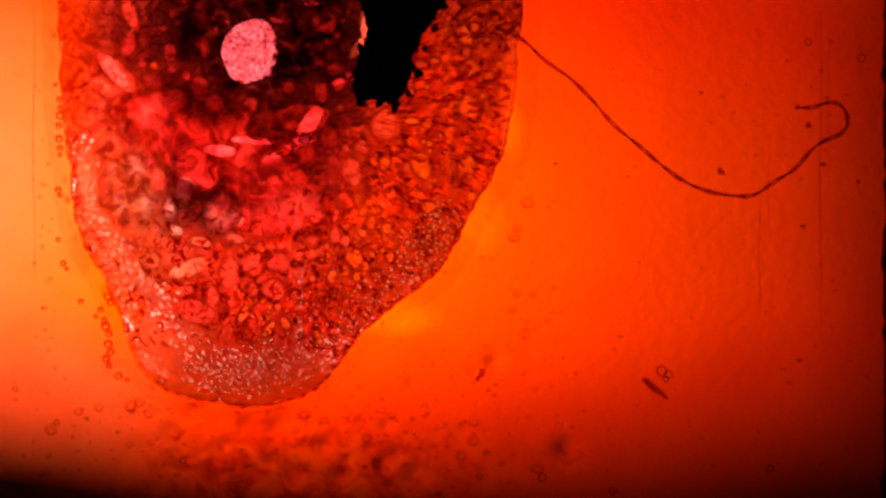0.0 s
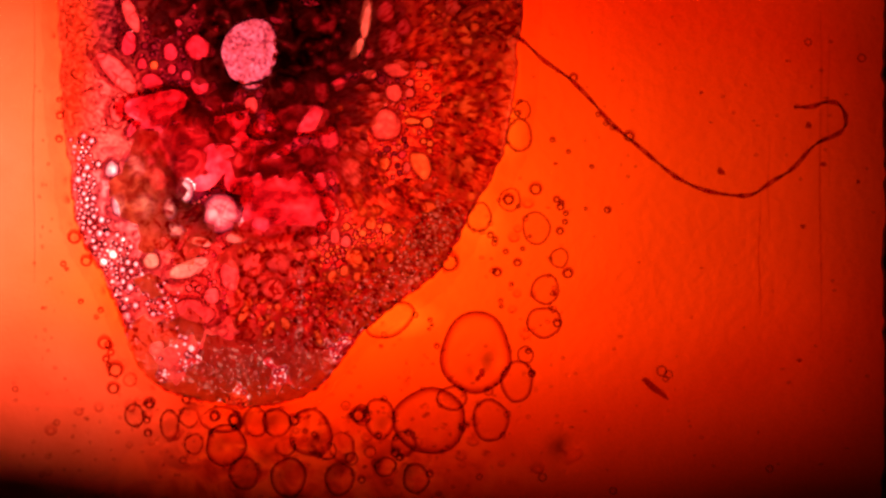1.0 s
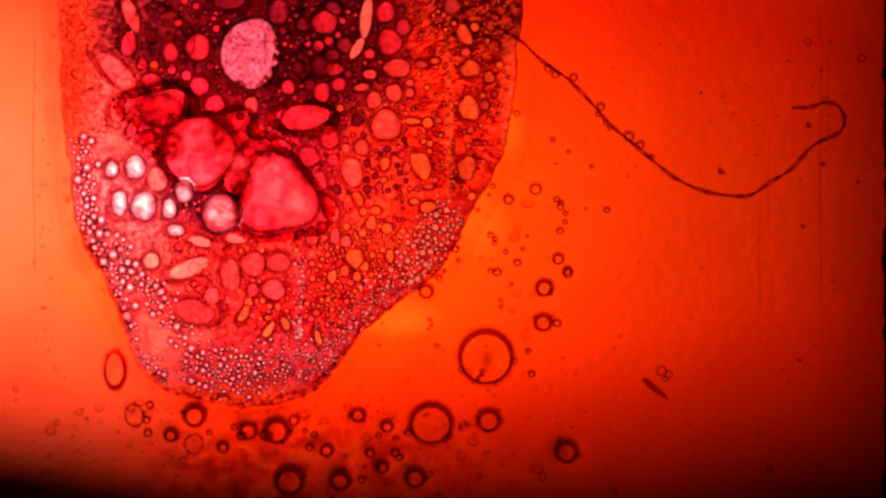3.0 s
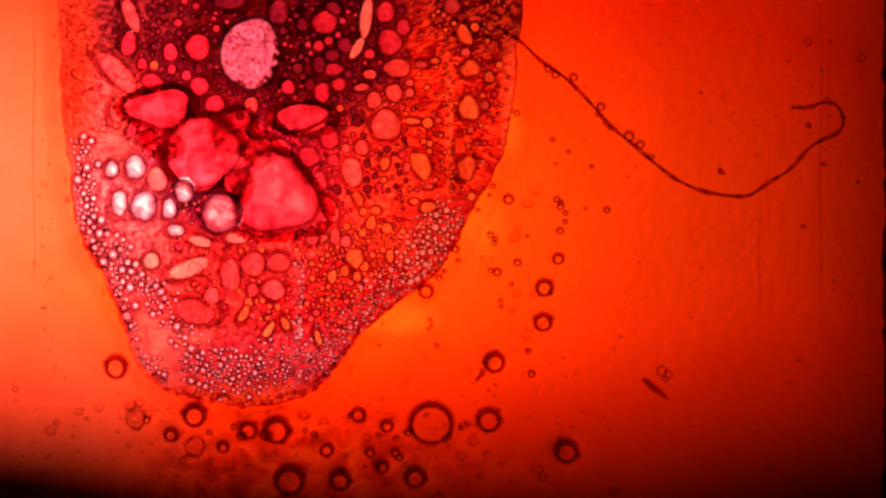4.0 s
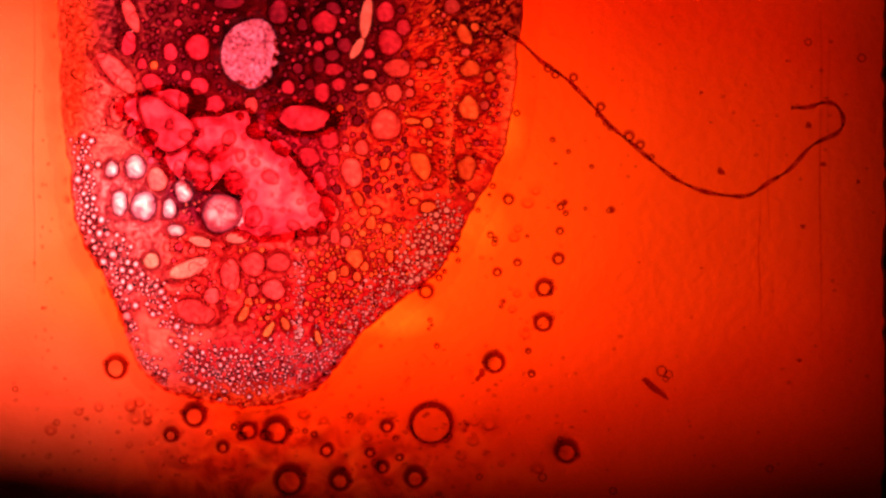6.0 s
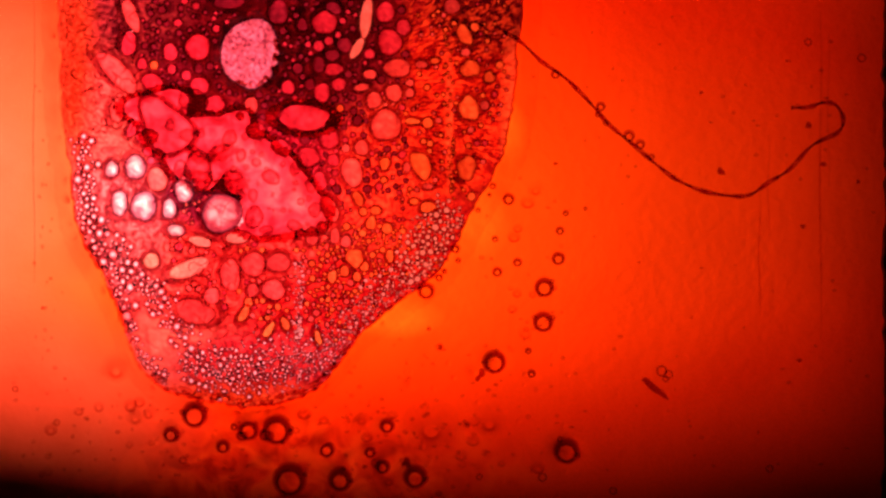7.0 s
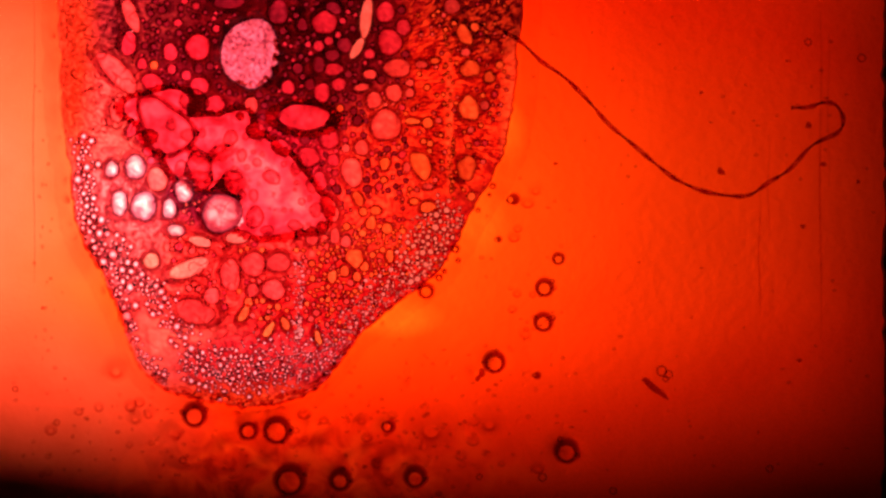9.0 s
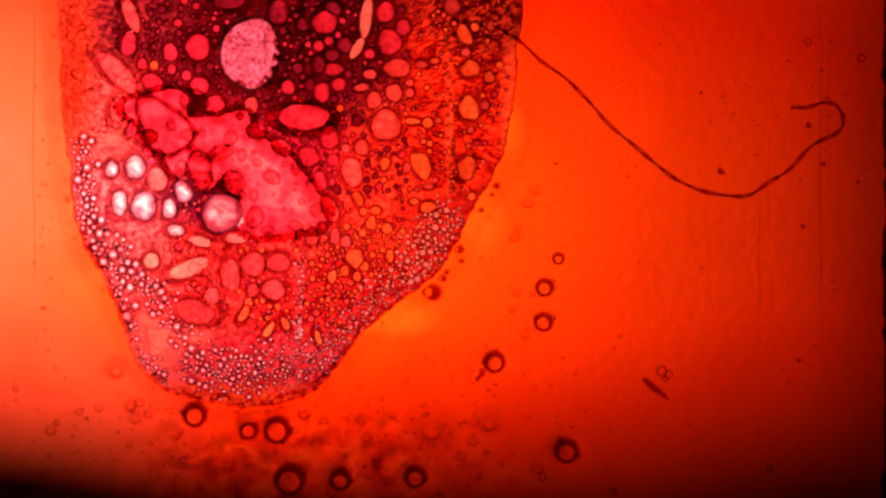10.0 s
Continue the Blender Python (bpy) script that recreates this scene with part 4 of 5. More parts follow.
                    verts.append(at(u, v, 0.3 + 0.5 * noise.noise((u * 0.05, v * 0.05, 2)) + 11 * min(1.0, max(0.0, 1 + (g + 6 * noise.noise((u * 0.04, v * 0.04, 5))) / 16)) ** 2))
                quad.append(ids[(u, v)])
            faces.append(quad)
    return mesh_of("pool", verts, faces, M_pool)


under("pool", pool_mesh(), blotch, "bright rose thin melt between the large cells")

# the large cells that float in the pool
BIG = {"a": dome("large_cell", M_large, 66, 63, 50, 0, 0.02, (3, 5), rings=16, n=64, power=0.3),
       "b": dome("large_cell", M_large, 69, 71, 54, 0, 0.012, (0.5, 1.2), rings=16, n=64, power=0.3, tri=(0.13, 22)),
       "e": dome("large_cell", M_large, 47, 24, 22, 0, 0.04, (2.5, 0.9), rings=16, n=64, power=0.3),
       "c": dome("large_cell", M_large, 57, 37, 30, 0, 0.015, (1.5, 0.4), rings=16, n=64, power=0.3, tri=(0.15, -52))}


def bank_mesh(rx, ry, w, wobble, seed, tri=(0.0, 0.0), n=72):
    """The dark bank heaped up round a large cell."""
    verts, faces = [], []
    for i in range(n):
        th = 2 * math.pi * i / n
        k = 1 + wobble * (math.sin(2 * th + seed[0]) + math.sin(3 * th + seed[1] * 1.7) + 0.6 * math.sin(5 * th + seed[0] * 0.3)) + tri[0] * math.cos(3 * (th - math.radians(tri[1])))
        more = w * (1 + 0.45 * noise.noise((2 * math.cos(th) + seed[0], 2 * math.sin(th) + seed[1], 3)))
        for d, z in ((-1.5, 16), (more * 0.3, 9), (more * 0.6, 4.5), (more, 2)):
            verts.append(((rx * k + d) * math.cos(th) * U, -(ry * k + d) * math.sin(th) * U, z * U))
    for i in range(n):
        j = (i + 1) % n
        faces += [(4 * i + m, 4 * i + m + 1, 4 * j + m + 1, 4 * j + m) for m in (0, 1, 2)]
    return mesh_of("bank", verts, faces, M_bank)


big_cells = {k: under("large_cell", me, blotch, "large thin-walled rose cell") for k, me in BIG.items()}
for k, me in (("a", bank_mesh(66, 63, 15, 0.02, (3, 5))), ("b", bank_mesh(69, 71, 13, 0.012, (0.5, 1.2), (0.13, 22))), ("e", bank_mesh(47, 24, 5, 0.04, (2.5, 0.9))),
              ("c", bank_mesh(57, 37, 8, 0.015, (1.5, 0.4), (0.15, -52)))):
    under("bank", me, big_cells[k], "dark wine red bank")
# dark clots that float in the pool: x, y, half length, half width, turn, when they rise and sink
CLOTS = []
clot_disc = dome("clot", M_clot, 1 / U, 1 / U, 0.15 / U, 0, 0.04, (1, 2), rings=8, n=40)
for q in ((500, 350, 92, 66, 10, 0.3, 1.2), (300, 190, 66, 52, 0, 0.35, 1.45), (408, 232, 46, 52, 30, 0.5, 5.16), (452, 268, 40, 34, 40, 0.5, 5.12), (300, 258, 34, 30, 0, 1.6, 5.3), (428, 330, 26, 44, 10, 0.9, 4.75), (350, 262, 70, 64, 0, 1.7, 2.38), (288, 202, 62, 46, 20, 1.75, 3.25), (560, 372, 40, 46, 20, 1.7, 2.3),
          (388, 272, 34, 18, -25, 5.2, 12), (352, 322, 40, 26, 10, 5.22, 12), (412, 322, 30, 26, 0, 5.1, 12), (345, 272, 26, 14, 50, 5.3, 12)):
    ob = under("clot", clot_disc, blotch, "soft dark wine clot")
    ob.location, ob.scale = at(q[0], q[1], 5), (q[2] * U, q[3] * U, 20 * U)
    CLOTS.append((ob, q))
blisters = []
for q in ((283, 67, 60, 60, 26), (553, 112, 37, 32, 20)):
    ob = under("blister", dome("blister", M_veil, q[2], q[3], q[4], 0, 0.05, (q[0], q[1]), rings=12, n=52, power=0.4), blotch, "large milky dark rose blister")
    ob.location = at(q[0], q[1], 14)
    blisters.append((ob, q))
BIG_AT = {"a": (360, 270), "b": (487, 345), "c": (283, 190), "e": (529, 208)}
for k, p in BIG_AT.items():
    big_cells[k].location = at(p[0], p[1], 4)

# cells that gather in the pool once the large ones have burst
LATE = ((350, 302, 27, 36, -10), (478, 314, 17, 13, 20), (448, 385, 16, 22, 10), (446, 346, 9, 12, 0), (531, 357, 7, 7, 0), (432, 242, 7, 7, 0), (354, 236, 8, 9, 0), (545, 352, 5, 6, 0),
        (470, 300, 5, 5, 0), (455, 325, 4, 4, 0), (500, 372, 6, 5, 0), (400, 262, 6, 6, 0), (340, 178, 27, 22, 10))
late_rng = random.Random(17)
LATE += ((405, 245, 13, 16, 20), (425, 275, 10, 12, 0), (452, 288, 9, 8, 0), (520, 300, 10, 12, 0), (548, 330, 9, 14, -20), (556, 372, 12, 14, 0), (330, 240, 14, 12, 30), (318, 300, 13, 17, 0),
         (385, 325, 9, 8, 0), (425, 345, 8, 9, 0), (520, 400, 16, 10, 20), (470, 408, 14, 9, -10), (300, 222, 9, 11, 0), (412, 300, 7, 7, 0))
while len(LATE) < 46:
    u, v, s = late_rng.uniform(370, 570), late_rng.uniform(240, 410), late_rng.uniform(2.2, 6)
    if float(pool_gap(np.array([u]), np.array([v]))[0]) < -s and all(math.hypot(u - q[0], v - q[1]) > s + max(q[2], q[3]) + 2 for q in LATE):
        LATE += ((u, v, s, s * late_rng.uniform(0.8, 1.2), 0),)
late_cells = []
for q in LATE:
    ob = under("cell", dome("cell", M_late, q[2], q[3], 1.1 * min(q[2], q[3]), q[4], 0.04, (q[0], q[1]), rings=10, n=36, power=0.35), blotch, "small thin-walled rose cell")
    ob.location = at(q[0], q[1], 2)
    late_cells.append((ob, q))


def crack_mesh():
    """Three branching cracks on the large pearly cell."""
    verts, faces = [], []
    for ends in (((372, 358), (386, 372), (394, 390), (392, 406)), ((414, 352), (400, 366), (394, 386)), ((394, 386), (408, 392), (418, 388))):
        path = []
        for (u, v), (m, n) in zip(ends, ends[1:]):
            path += [(u + (m - u) * k / 5 + 1.2 * noise.noise((u + k, v, 1)), v + (n - v) * k / 5 + 1.2 * noise.noise((u, v + k, 5))) for k in range(5)]
        for s, (u, v) in enumerate(path):
            g, h = path[min(s + 1, len(path) - 1)], path[max(s - 1, 0)]
            d = math.hypot(g[0] - h[0], g[1] - h[1]) or 1
            nx, ny = -(g[1] - h[1]) / d * 0.9, (g[0] - h[0]) / d * 0.9
            verts += [at(u + nx, v + ny, 44), at(u, v, 45), at(u - nx, v - ny, 44)]
            if s:
                q = len(verts) - 6
                faces += [(q, q + 3, q + 4, q + 1), (q + 1, q + 4, q + 5, q + 2)]
    return mesh_of("crack", verts, faces, M_crease)


under("crack", crack_mesh(), blotch, "dark branching crack")

# ---- the grainy skin that covers the blotch at first and breaks up ----
def clip_poly(poly, nx, ny, d):
    """Keep the side nx*x + ny*y < d of a polygon."""
    out = []
    for i, p in enumerate(poly):
        q = poly[(i + 1) % len(poly)]
        a, b = nx * p[0] + ny * p[1] - d, nx * q[0] + ny * q[1] - d
        if a <= 0:
            out.append(p)
        if (a < 0 < b) or (b < 0 < a):
            k = a / (a - b)
            out.append((p[0] + (q[0] - p[0]) * k, p[1] + (q[1] - p[1]) * k))
    return out


def skin_seeds():
    r = random.Random(21)
    return [(85 + (i + 0.5 * (j % 2)) * 45 + r.uniform(-14, 14), -75 + j * 41 + r.uniform(-13, 13)) for j in range(21) for i in range(20)]


SEEDS = skin_seeds()
SKIN_Z = 66
flakes = []
for (x, y) in SEEDS:
    if not inside_blotch(x, y, -40):
        continue
    poly = [(x - 60, y - 60), (x + 60, y - 60), (x + 60, y + 60), (x - 60, y + 60)]
    for (a, b) in SEEDS:
        if (a, b) != (x, y) and abs(a - x) < 110 and abs(b - y) < 110:
            nx, ny = a - x, b - y
            poly = clip_poly(poly, nx, ny, nx * (a + x) / 2 + ny * (b + y) / 2)
    ring = []
    for i, p in enumerate(poly):
        q = poly[(i + 1) % len(poly)]
        m = max(2, int(math.hypot(p[0] - q[0], p[1] - q[1]) / 5))
        for k in range(m):
            u, v = p[0] + (q[0] - p[0]) * k / m, p[1] + (q[1] - p[1]) * k / m
            u, v = u + 13 * noise.noise((u * 0.06, v * 0.06, 1)), v + 13 * noise.noise((u * 0.06, v * 0.06, 7))
            # keep to the blotch, and off its core
            th = math.atan2(v - MIDDLE[1], u - MIDDLE[0])
            far = float(outline(np.array([th]))[0]) - 5
            d = math.hypot(u - MIDDLE[0], v - MIDDLE[1])
            if d > far:
                u, v = MIDDLE[0] + far * math.cos(th), MIDDLE[1] + far * math.sin(th)
            e = math.hypot((u - CORE[0]) / (CORE[2] - 2), (v - CORE[1]) / (CORE[3] - 2))
            if 0.01 < e < 1:
                u, v = CORE[0] + (u - CORE[0]) / e, CORE[1] + (v - CORE[1]) / e
            ring.append((u, v))
    mx, my = sum(q[0] for q in ring) / len(ring), sum(q[1] for q in ring) / len(ring)
    if not inside_blotch(mx, my, 8) or math.hypot((mx - CORE[0]) / CORE[2], (my - CORE[1]) / CORE[3]) < 0.97:
        continue
    n = len(ring)
    verts = [at(mx, my, 0)] + [at(u, v, 0) for u, v in ring] + [at(u, v, -3) for u, v in ring]
    faces = [(0, 1 + (i + 1) % n, 1 + i) for i in range(n)] + [(1 + i, 1 + (i + 1) % n, 1 + n + (i + 1) % n, 1 + n + i) for i in range(n)]
    ob = under("skin_flake", mesh_of("skin_flake", verts, faces, M_skin, smooth=False), blotch, "grainy dark red skin flake")
    ob.location = (0, 0, SKIN_Z * U)
    flakes.append((ob, mx, my))


# fine creases in the flank and in the folded patch below the pool
def crease_mesh():
    r = random.Random(33)
    verts, faces = [], []
    for k in range(150):
        x, y = (r.uniform(118, 245), r.uniform(-20, 265)) if k < 90 else (r.uniform(285, 470), r.uniform(425, 600))
        steps, path = r.randint(6, 14), []
        turn = r.uniform(0, 6.28)
        for s in range(steps):
            turn += 1.1 * noise.noise((x * 0.03, y * 0.03, k * 0.1))
            x, y = x + 3.5 * math.cos(turn), y + 3.5 * math.sin(turn)
            path.append((x, y))
        if not all(inside_blotch(u, v, 8) for u, v in path):
            continue
        for s, (u, v) in enumerate(path):
            u2, v2 = path[min(s + 1, steps - 1)]
            u1, v1 = path[max(s - 1, 0)]
            d = math.hypot(u2 - u1, v2 - v1) or 1
            w = 1.5 * math.sin(math.pi * (s + 0.5) / steps)
            nx, ny = -(v2 - v1) / d * w, (u2 - u1) / d * w
            verts += [at(u + nx, v + ny, 27), at(u, v, 27 + w), at(u - nx, v - ny, 27)]
            if s:
                q = len(verts) - 6
                faces += [(q, q + 3, q + 4, q + 1), (q + 1, q + 4, q + 5, q + 2)]
    return mesh_of("creases", verts, faces, M_crease)


tagged(under("creases", crease_mesh(), blotch, "fine dark creases"), kind="stuff")

# the charred scrap that slides off the blotch at the start
scrap_ring = [(640, -160), (800, -160), (786, 0), (768, 40), (748, 62), (742, 92), (726, 104), (738, 120), (722, 150), (712, 176), (690, 186), (664, 178), (632, 184),
              (626, 150), (634, 110), (650, 70), (648, 40), (640, 10)]


def scrap_mesh():
    ring = []
    for i, p in enumerate(scrap_ring):
        q = scrap_ring[(i + 1) % len(scrap_ring)]
        for k in range(6):
            u, v = p[0] + (q[0] - p[0]) * k / 6, p[1] + (q[1] - p[1]) * k / 6
            ring.append((u + 4 * noise.noise((u * 0.12, v * 0.12, 3)), v + 4 * noise.noise((u * 0.12, v * 0.12, 9))))
    n = len(ring)
    verts = [((u - 700) * U, -(v - 60) * U, 9 * U) for u, v in ring] + [((u - 700) * U, -(v - 60) * U, 0) for u, v in ring]
    faces = [tuple(range(n - 1, -1, -1)), tuple(range(n, 2 * n))] + [(i, (i + 1) % n, (i + 1) % n + n, i + n) for i in range(n)]
    return mesh_of("charred_scrap", verts, faces, M_black, smooth=False)


scrap = thing("charred_scrap", "black charred scrap of emulsion lying on the red blotch", "scrap", data=scrap_mesh())
scrap.location = at(700, 60, 60)
# crumbs of char that cling to its edge
char_rng = random.Random(14)
for (x, y) in ((752, 88), (740, 132), (724, 168), (700, 190), (672, 186), (640, 186), (628, 130), (642, 92), (770, 52), (784, 12)):
    s = char_rng.uniform(5, 10)
    q = under("char_crumb", dome("char_crumb", M_black, s * 1.3, s, s * 0.7, char_rng.uniform(0, 180), 0.16, (x, y), rings=4, n=18), scrap)
    q.location = ((x - 700) * U, -(y - 60) * U, 3 * U)

# the wet margin round the blotch, broader on one side
def broad(a):
    d = (np.degrees(a) + 180) % 360 - 180
    return 12 * np.exp(-(d / 32) ** 2)


thing("wet_margin", "darker orange wet margin of melted film round the blotch", "melt rim", kind="structure",
      data=polar("wet_margin", [lambda a: outline(a) - 1, lambda a: outline(a) + 8 + RAGGED(np.degrees(a * 3) % 360), lambda a: outline(a) + 13 + broad(a) * 0.6 + 2 * RAGGED(np.degrees(a + 1) % 360),
                                lambda a: outline(a) + 20 + broad(a), lambda a: outline(a) + 24 + broad(a), lambda a: outline(a) + 27 + broad(a), lambda a: outline(a) + 30 + broad(a)],
                 [3, 4, 3, 1.2, 0.5, 2.6, 0.4], M_margin))
def low_edge(a):
    """1 along the blotch's lower edge, 0 elsewhere."""
    return np.exp(-(((np.degrees(a) % 360) - 108) / 45) ** 4)


# crumbs of dark crust along the blotch's edge
tagged(under("edge_crust", polar("edge_crust", [lambda a: outline(a) - 2 - 15 * low_edge(a), lambda a: outline(a) - 1 - 7 * low_edge(a), lambda a: outline(a) + 3 * low_edge(a)],
                                 [26, 22, 8], M_crust), blotch, "dark red crumbly crust along the edge"), kind="stuff")


# ---- the fibre ----
def spline(points, per=14):
    out = []
    p = [points[0]] + list(points) + [points[-1]]
    for i in range(1, len(p) - 2):
        for k in range(per):
            t = k / per
            out.append(tuple(0.5 * (2 * p[i][d] + (p[i + 1][d] - p[i - 1][d]) * t + (2 * p[i - 1][d] - 5 * p[i][d] + 4 * p[i + 1][d] - p[i + 2][d]) * t * t
                                    + (3 * p[i][d] - p[i - 1][d] - 3 * p[i + 1][d] + p[i + 2][d]) * t ** 3) for d in range(2)))
    return out + [points[-1]]


def tube(name, path, material, radius, n=8):
    verts, faces = [], []
    for i, (x, y, z) in enumerate(path):
        a, b = path[max(0, i - 1)], path[min(len(path) - 1, i + 1)]
        dx, dy = b[0] - a[0], b[1] - a[1]
        d = math.hypot(dx, dy) or 1.0
        r = radius(i / (len(path) - 1), i)
        for k in range(n):
            th = 2 * math.pi * k / n
            verts.append(at(x - dy / d * r * math.cos(th), y + dx / d * r * math.cos(th), z + r * math.sin(th)))
    for i in range(len(path) - 1):
        for k in range(n):
            j = (k + 1) % n
            faces.append((i * n + k, i * n + j, (i + 1) * n + j, (i + 1) * n + k))
    faces += [tuple(range(n - 1, -1, -1)), tuple(range(len(verts) - n, len(verts)))]
    return mesh_of(name, verts, faces, material)


FIBRE = ((898, 55), (930, 75), (965, 108), (1010, 140), (1050, 180), (1085, 220), (1130, 258), (1170, 292), (1205, 318), (1250, 338), (1300, 347),
         (1335, 345), (1370, 322), (1405, 300), (1445, 258), (1490, 235), (1500, 212), (1488, 187), (1465, 182), (1440, 190), (1408, 191))
line = spline(FIBRE)
fibre = thing("fibre", "thin brown twisted fibre curling across the orange film", "fibre")
for side in (1, -1):
    path = []
    for i, (x, y) in enumerate(line):
        a, b = line[max(0, i - 1)], line[min(len(line) - 1, i + 1)]
        d = math.hypot(b[0] - a[0], b[1] - a[1]) or 1
        off = side * 2.2 * math.sin(i * 0.16)
        path.append((x - (b[1] - a[1]) / d * off, y + (b[0] - a[0]) / d * off, 5 + side * 1.5 * math.cos(i * 0.16)))
    under("strand", tube("strand", path, M_hair, lambda s, i: 1.9 + 0.35 * math.sin(i * 0.7)), fibre)

# ---- bubbles on the film: x, y, half length, half height in the plan, steepness, and when they well up, stand, and sink ----
BUBBLES = []


def foot_ring(name, rx, ry, turn, wobble, seed, n, w, material):
    """The rounded foot round a bubble's edge."""
    verts, faces = [], []
    a = math.radians(turn)
    for i in range(n):
        th = 2 * math.pi * i / n
        s = 1 + wobble * (math.sin(2 * th + seed[0]) + math.sin(3 * th + seed[1] * 1.7) + 0.6 * math.sin(5 * th + seed[0] * 0.3))
        for k in range(6):
            q = 2 * math.pi * k / 6
            u, v = (rx * s + w * math.cos(q)) * math.cos(th), (ry * s + w * math.cos(q)) * math.sin(th)
            verts.append(((u * math.cos(a) - v * math.sin(a)) * U, -(u * math.sin(a) + v * math.cos(a)) * U, w * math.sin(q) * U))
    for i in range(n):
        j = (i + 1) % n
        for k in range(6):
            m = (k + 1) % 6
            faces.append((i * 6 + k, j * 6 + k, j * 6 + m, i * 6 + m))
    return mesh_of(name, verts, faces, material)


def lens_mesh(rx, ry, h, crown, n, material=M_bubble):
    """A bubble under a taut skin: a flat clear crown in a steep wall that runs out into the film. The crown is set
    towards the viewer so the tinted wall shapes the dark crescent of slanting light.
    """
    prof = ((crown * 0.6, 0.99), (crown * 0.96, 0.96), (crown * 1.04, 0.86), (crown + (1 - crown) * 0.35, 0.52), (crown + (1 - crown) * 0.65, 0.22), (1.0, 0.05), (1.14, 0.0))
    off = 0.5 * (1 - crown) * ry
    verts = [(0, -off * U, h * U)]
    for s, z in prof:
        verts += [(rx * s * math.cos(6.28319 * i / n) * U, (-ry * s * math.sin(6.28319 * i / n) - off * z) * U, z * h * U) for i in range(n)]
    faces = [(0, 1 + (i + 1) % n, 1 + i) for i in range(n)]
    for k in range(len(prof) - 1):
        faces += [(1 + k * n + i, 1 + k * n + (i + 1) % n, 1 + (k + 1) * n + (i + 1) % n, 1 + (k + 1) * n + i) for i in range(n)]
    return mesh_of("membrane", verts, faces, material)


def bubble(x, y, rx, ry, k, up, down, late=0.0, turn=0.0, label="round clear bubble standing on orange film"):
    """k: height over radius. up: (begins, full); down: (begins, gone) or None; late: how far it has sunk at the end (share of its height)."""
    r = (rx + ry) / 2
    h = k * r
    ob = thing("bubble", label, "bubble", "bubbles on the film")
    thin = k < 0.58
    rag = (0.030 if thin else 0.015) if r > 14 else 0.0
    n = 56 if r > 14 else 24
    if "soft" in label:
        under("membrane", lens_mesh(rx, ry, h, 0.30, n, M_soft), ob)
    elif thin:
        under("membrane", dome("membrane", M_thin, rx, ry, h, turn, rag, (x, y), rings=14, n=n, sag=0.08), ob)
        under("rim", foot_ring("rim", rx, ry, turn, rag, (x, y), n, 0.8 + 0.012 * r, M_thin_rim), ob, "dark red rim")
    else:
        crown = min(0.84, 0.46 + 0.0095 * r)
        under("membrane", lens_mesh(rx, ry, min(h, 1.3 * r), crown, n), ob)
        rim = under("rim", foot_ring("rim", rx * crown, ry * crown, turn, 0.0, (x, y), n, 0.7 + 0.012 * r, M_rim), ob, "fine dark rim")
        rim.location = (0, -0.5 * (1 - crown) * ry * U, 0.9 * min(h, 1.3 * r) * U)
    if r > 15 and "soft" not in label:
        # small droplets that cling to the rim
        dr = random.Random(int(x * 7 + y))
        for _ in range(dr.randint(2, 4)):
            a, s = dr.uniform(0, 6.283), dr.uniform(2.5, 3.5 + 0.10 * r)
            q = under("droplet", dome("droplet", M_thin if thin else M_bubble, s, s, 0.8 * s, rings=5, n=14), ob)
            q.location = (math.cos(a) * rx * U, -math.sin(a) * ry * U, 0.3 * U)
    ob.location = at(x, y, 0.4)
    BUBBLES.append((ob, x, y, h, up, down, late))


THIN, LENS, BALL = "thin-walled flat bubble with fine dark rim on orange film", "round clear bubble standing on orange film", "small dark-rimmed bubble on orange film"
# low on the film: dark rims, lasting
for (x, y, r, k, t0) in ((345, 733, 22, 2.0, 1.5), (303, 768, 14, 2.2, 1.2), (428, 770, 10, 1.6, 1.6), (490, 760, 25, 2.1, 1.6), (513, 848, 28, 1.5, 1.6), (602, 848, 20, 1.7, 1.5),
                         (578, 795, 14, 2.2, 1.4), (685, 753, 13, 2.2, 1.4), (677, 825, 13, 2.2, 1.3), (735, 843, 20, 1.7, 1.5), (1002, 797, 22, 1.2, 1.3), (875, 640, 20, 1.3, 3.2),
                         (963, 508, 17, 1.2, 1.7), (961, 569, 18, 1.2, 1.7), (988, 457, 12, 1.1, 1.7), (470, 768, 12, 2.0, 1.4), (440, 760, 18, 2.4, 1.6), (395, 790, 12, 2.6, 1.6), (655, 800, 10, 2.4, 1.5)):
    bubble(x, y, r, r, 0.9 * k, (1.1, 1.35) if t0 < 1.4 else ((3.2, 3.45) if t0 > 3 else (1.6, 1.74 + (x % 5) * 0.04)), (6.0 + (x % 7) * 0.2, 7.6 + (x % 7) * 0.25) if r <= 14 and y > 740 else None, 0.12, label=BALL)
# lasting a while
for (x, y, r, k, t0, t1) in ((991, 408, 8, 0.8, 5.5, 7.5), (992, 365, 8, 0.8, 4.8, 6.5), (900, 352, 11, 0.9, 5.5, 9.0), (880, 481, 9, 1.0, 5.6, 8.3), (876, 423, 6, 1.0, 6, 9),
                             (916, 464, 8, 1.0, 5.5, 8.3), (935, 621, 6, 1.2, 5, 7.5), (941, 661, 7, 1.2, 6, 9), (773, 612, 6, 0.9, 4.5, 7), (707, 808, 8, 1.5, 5, 7),
                             (948, 333, 13, 0.6, 2.6, 3.6), (634, 733, 15, 1.1, 2.6, 4.2), (1005, 482, 11, 0.7, 2.4, 3.5)):
    bubble(x, y, r, r, k, (0.4, 0.9), (t0, t1), label=BALL)
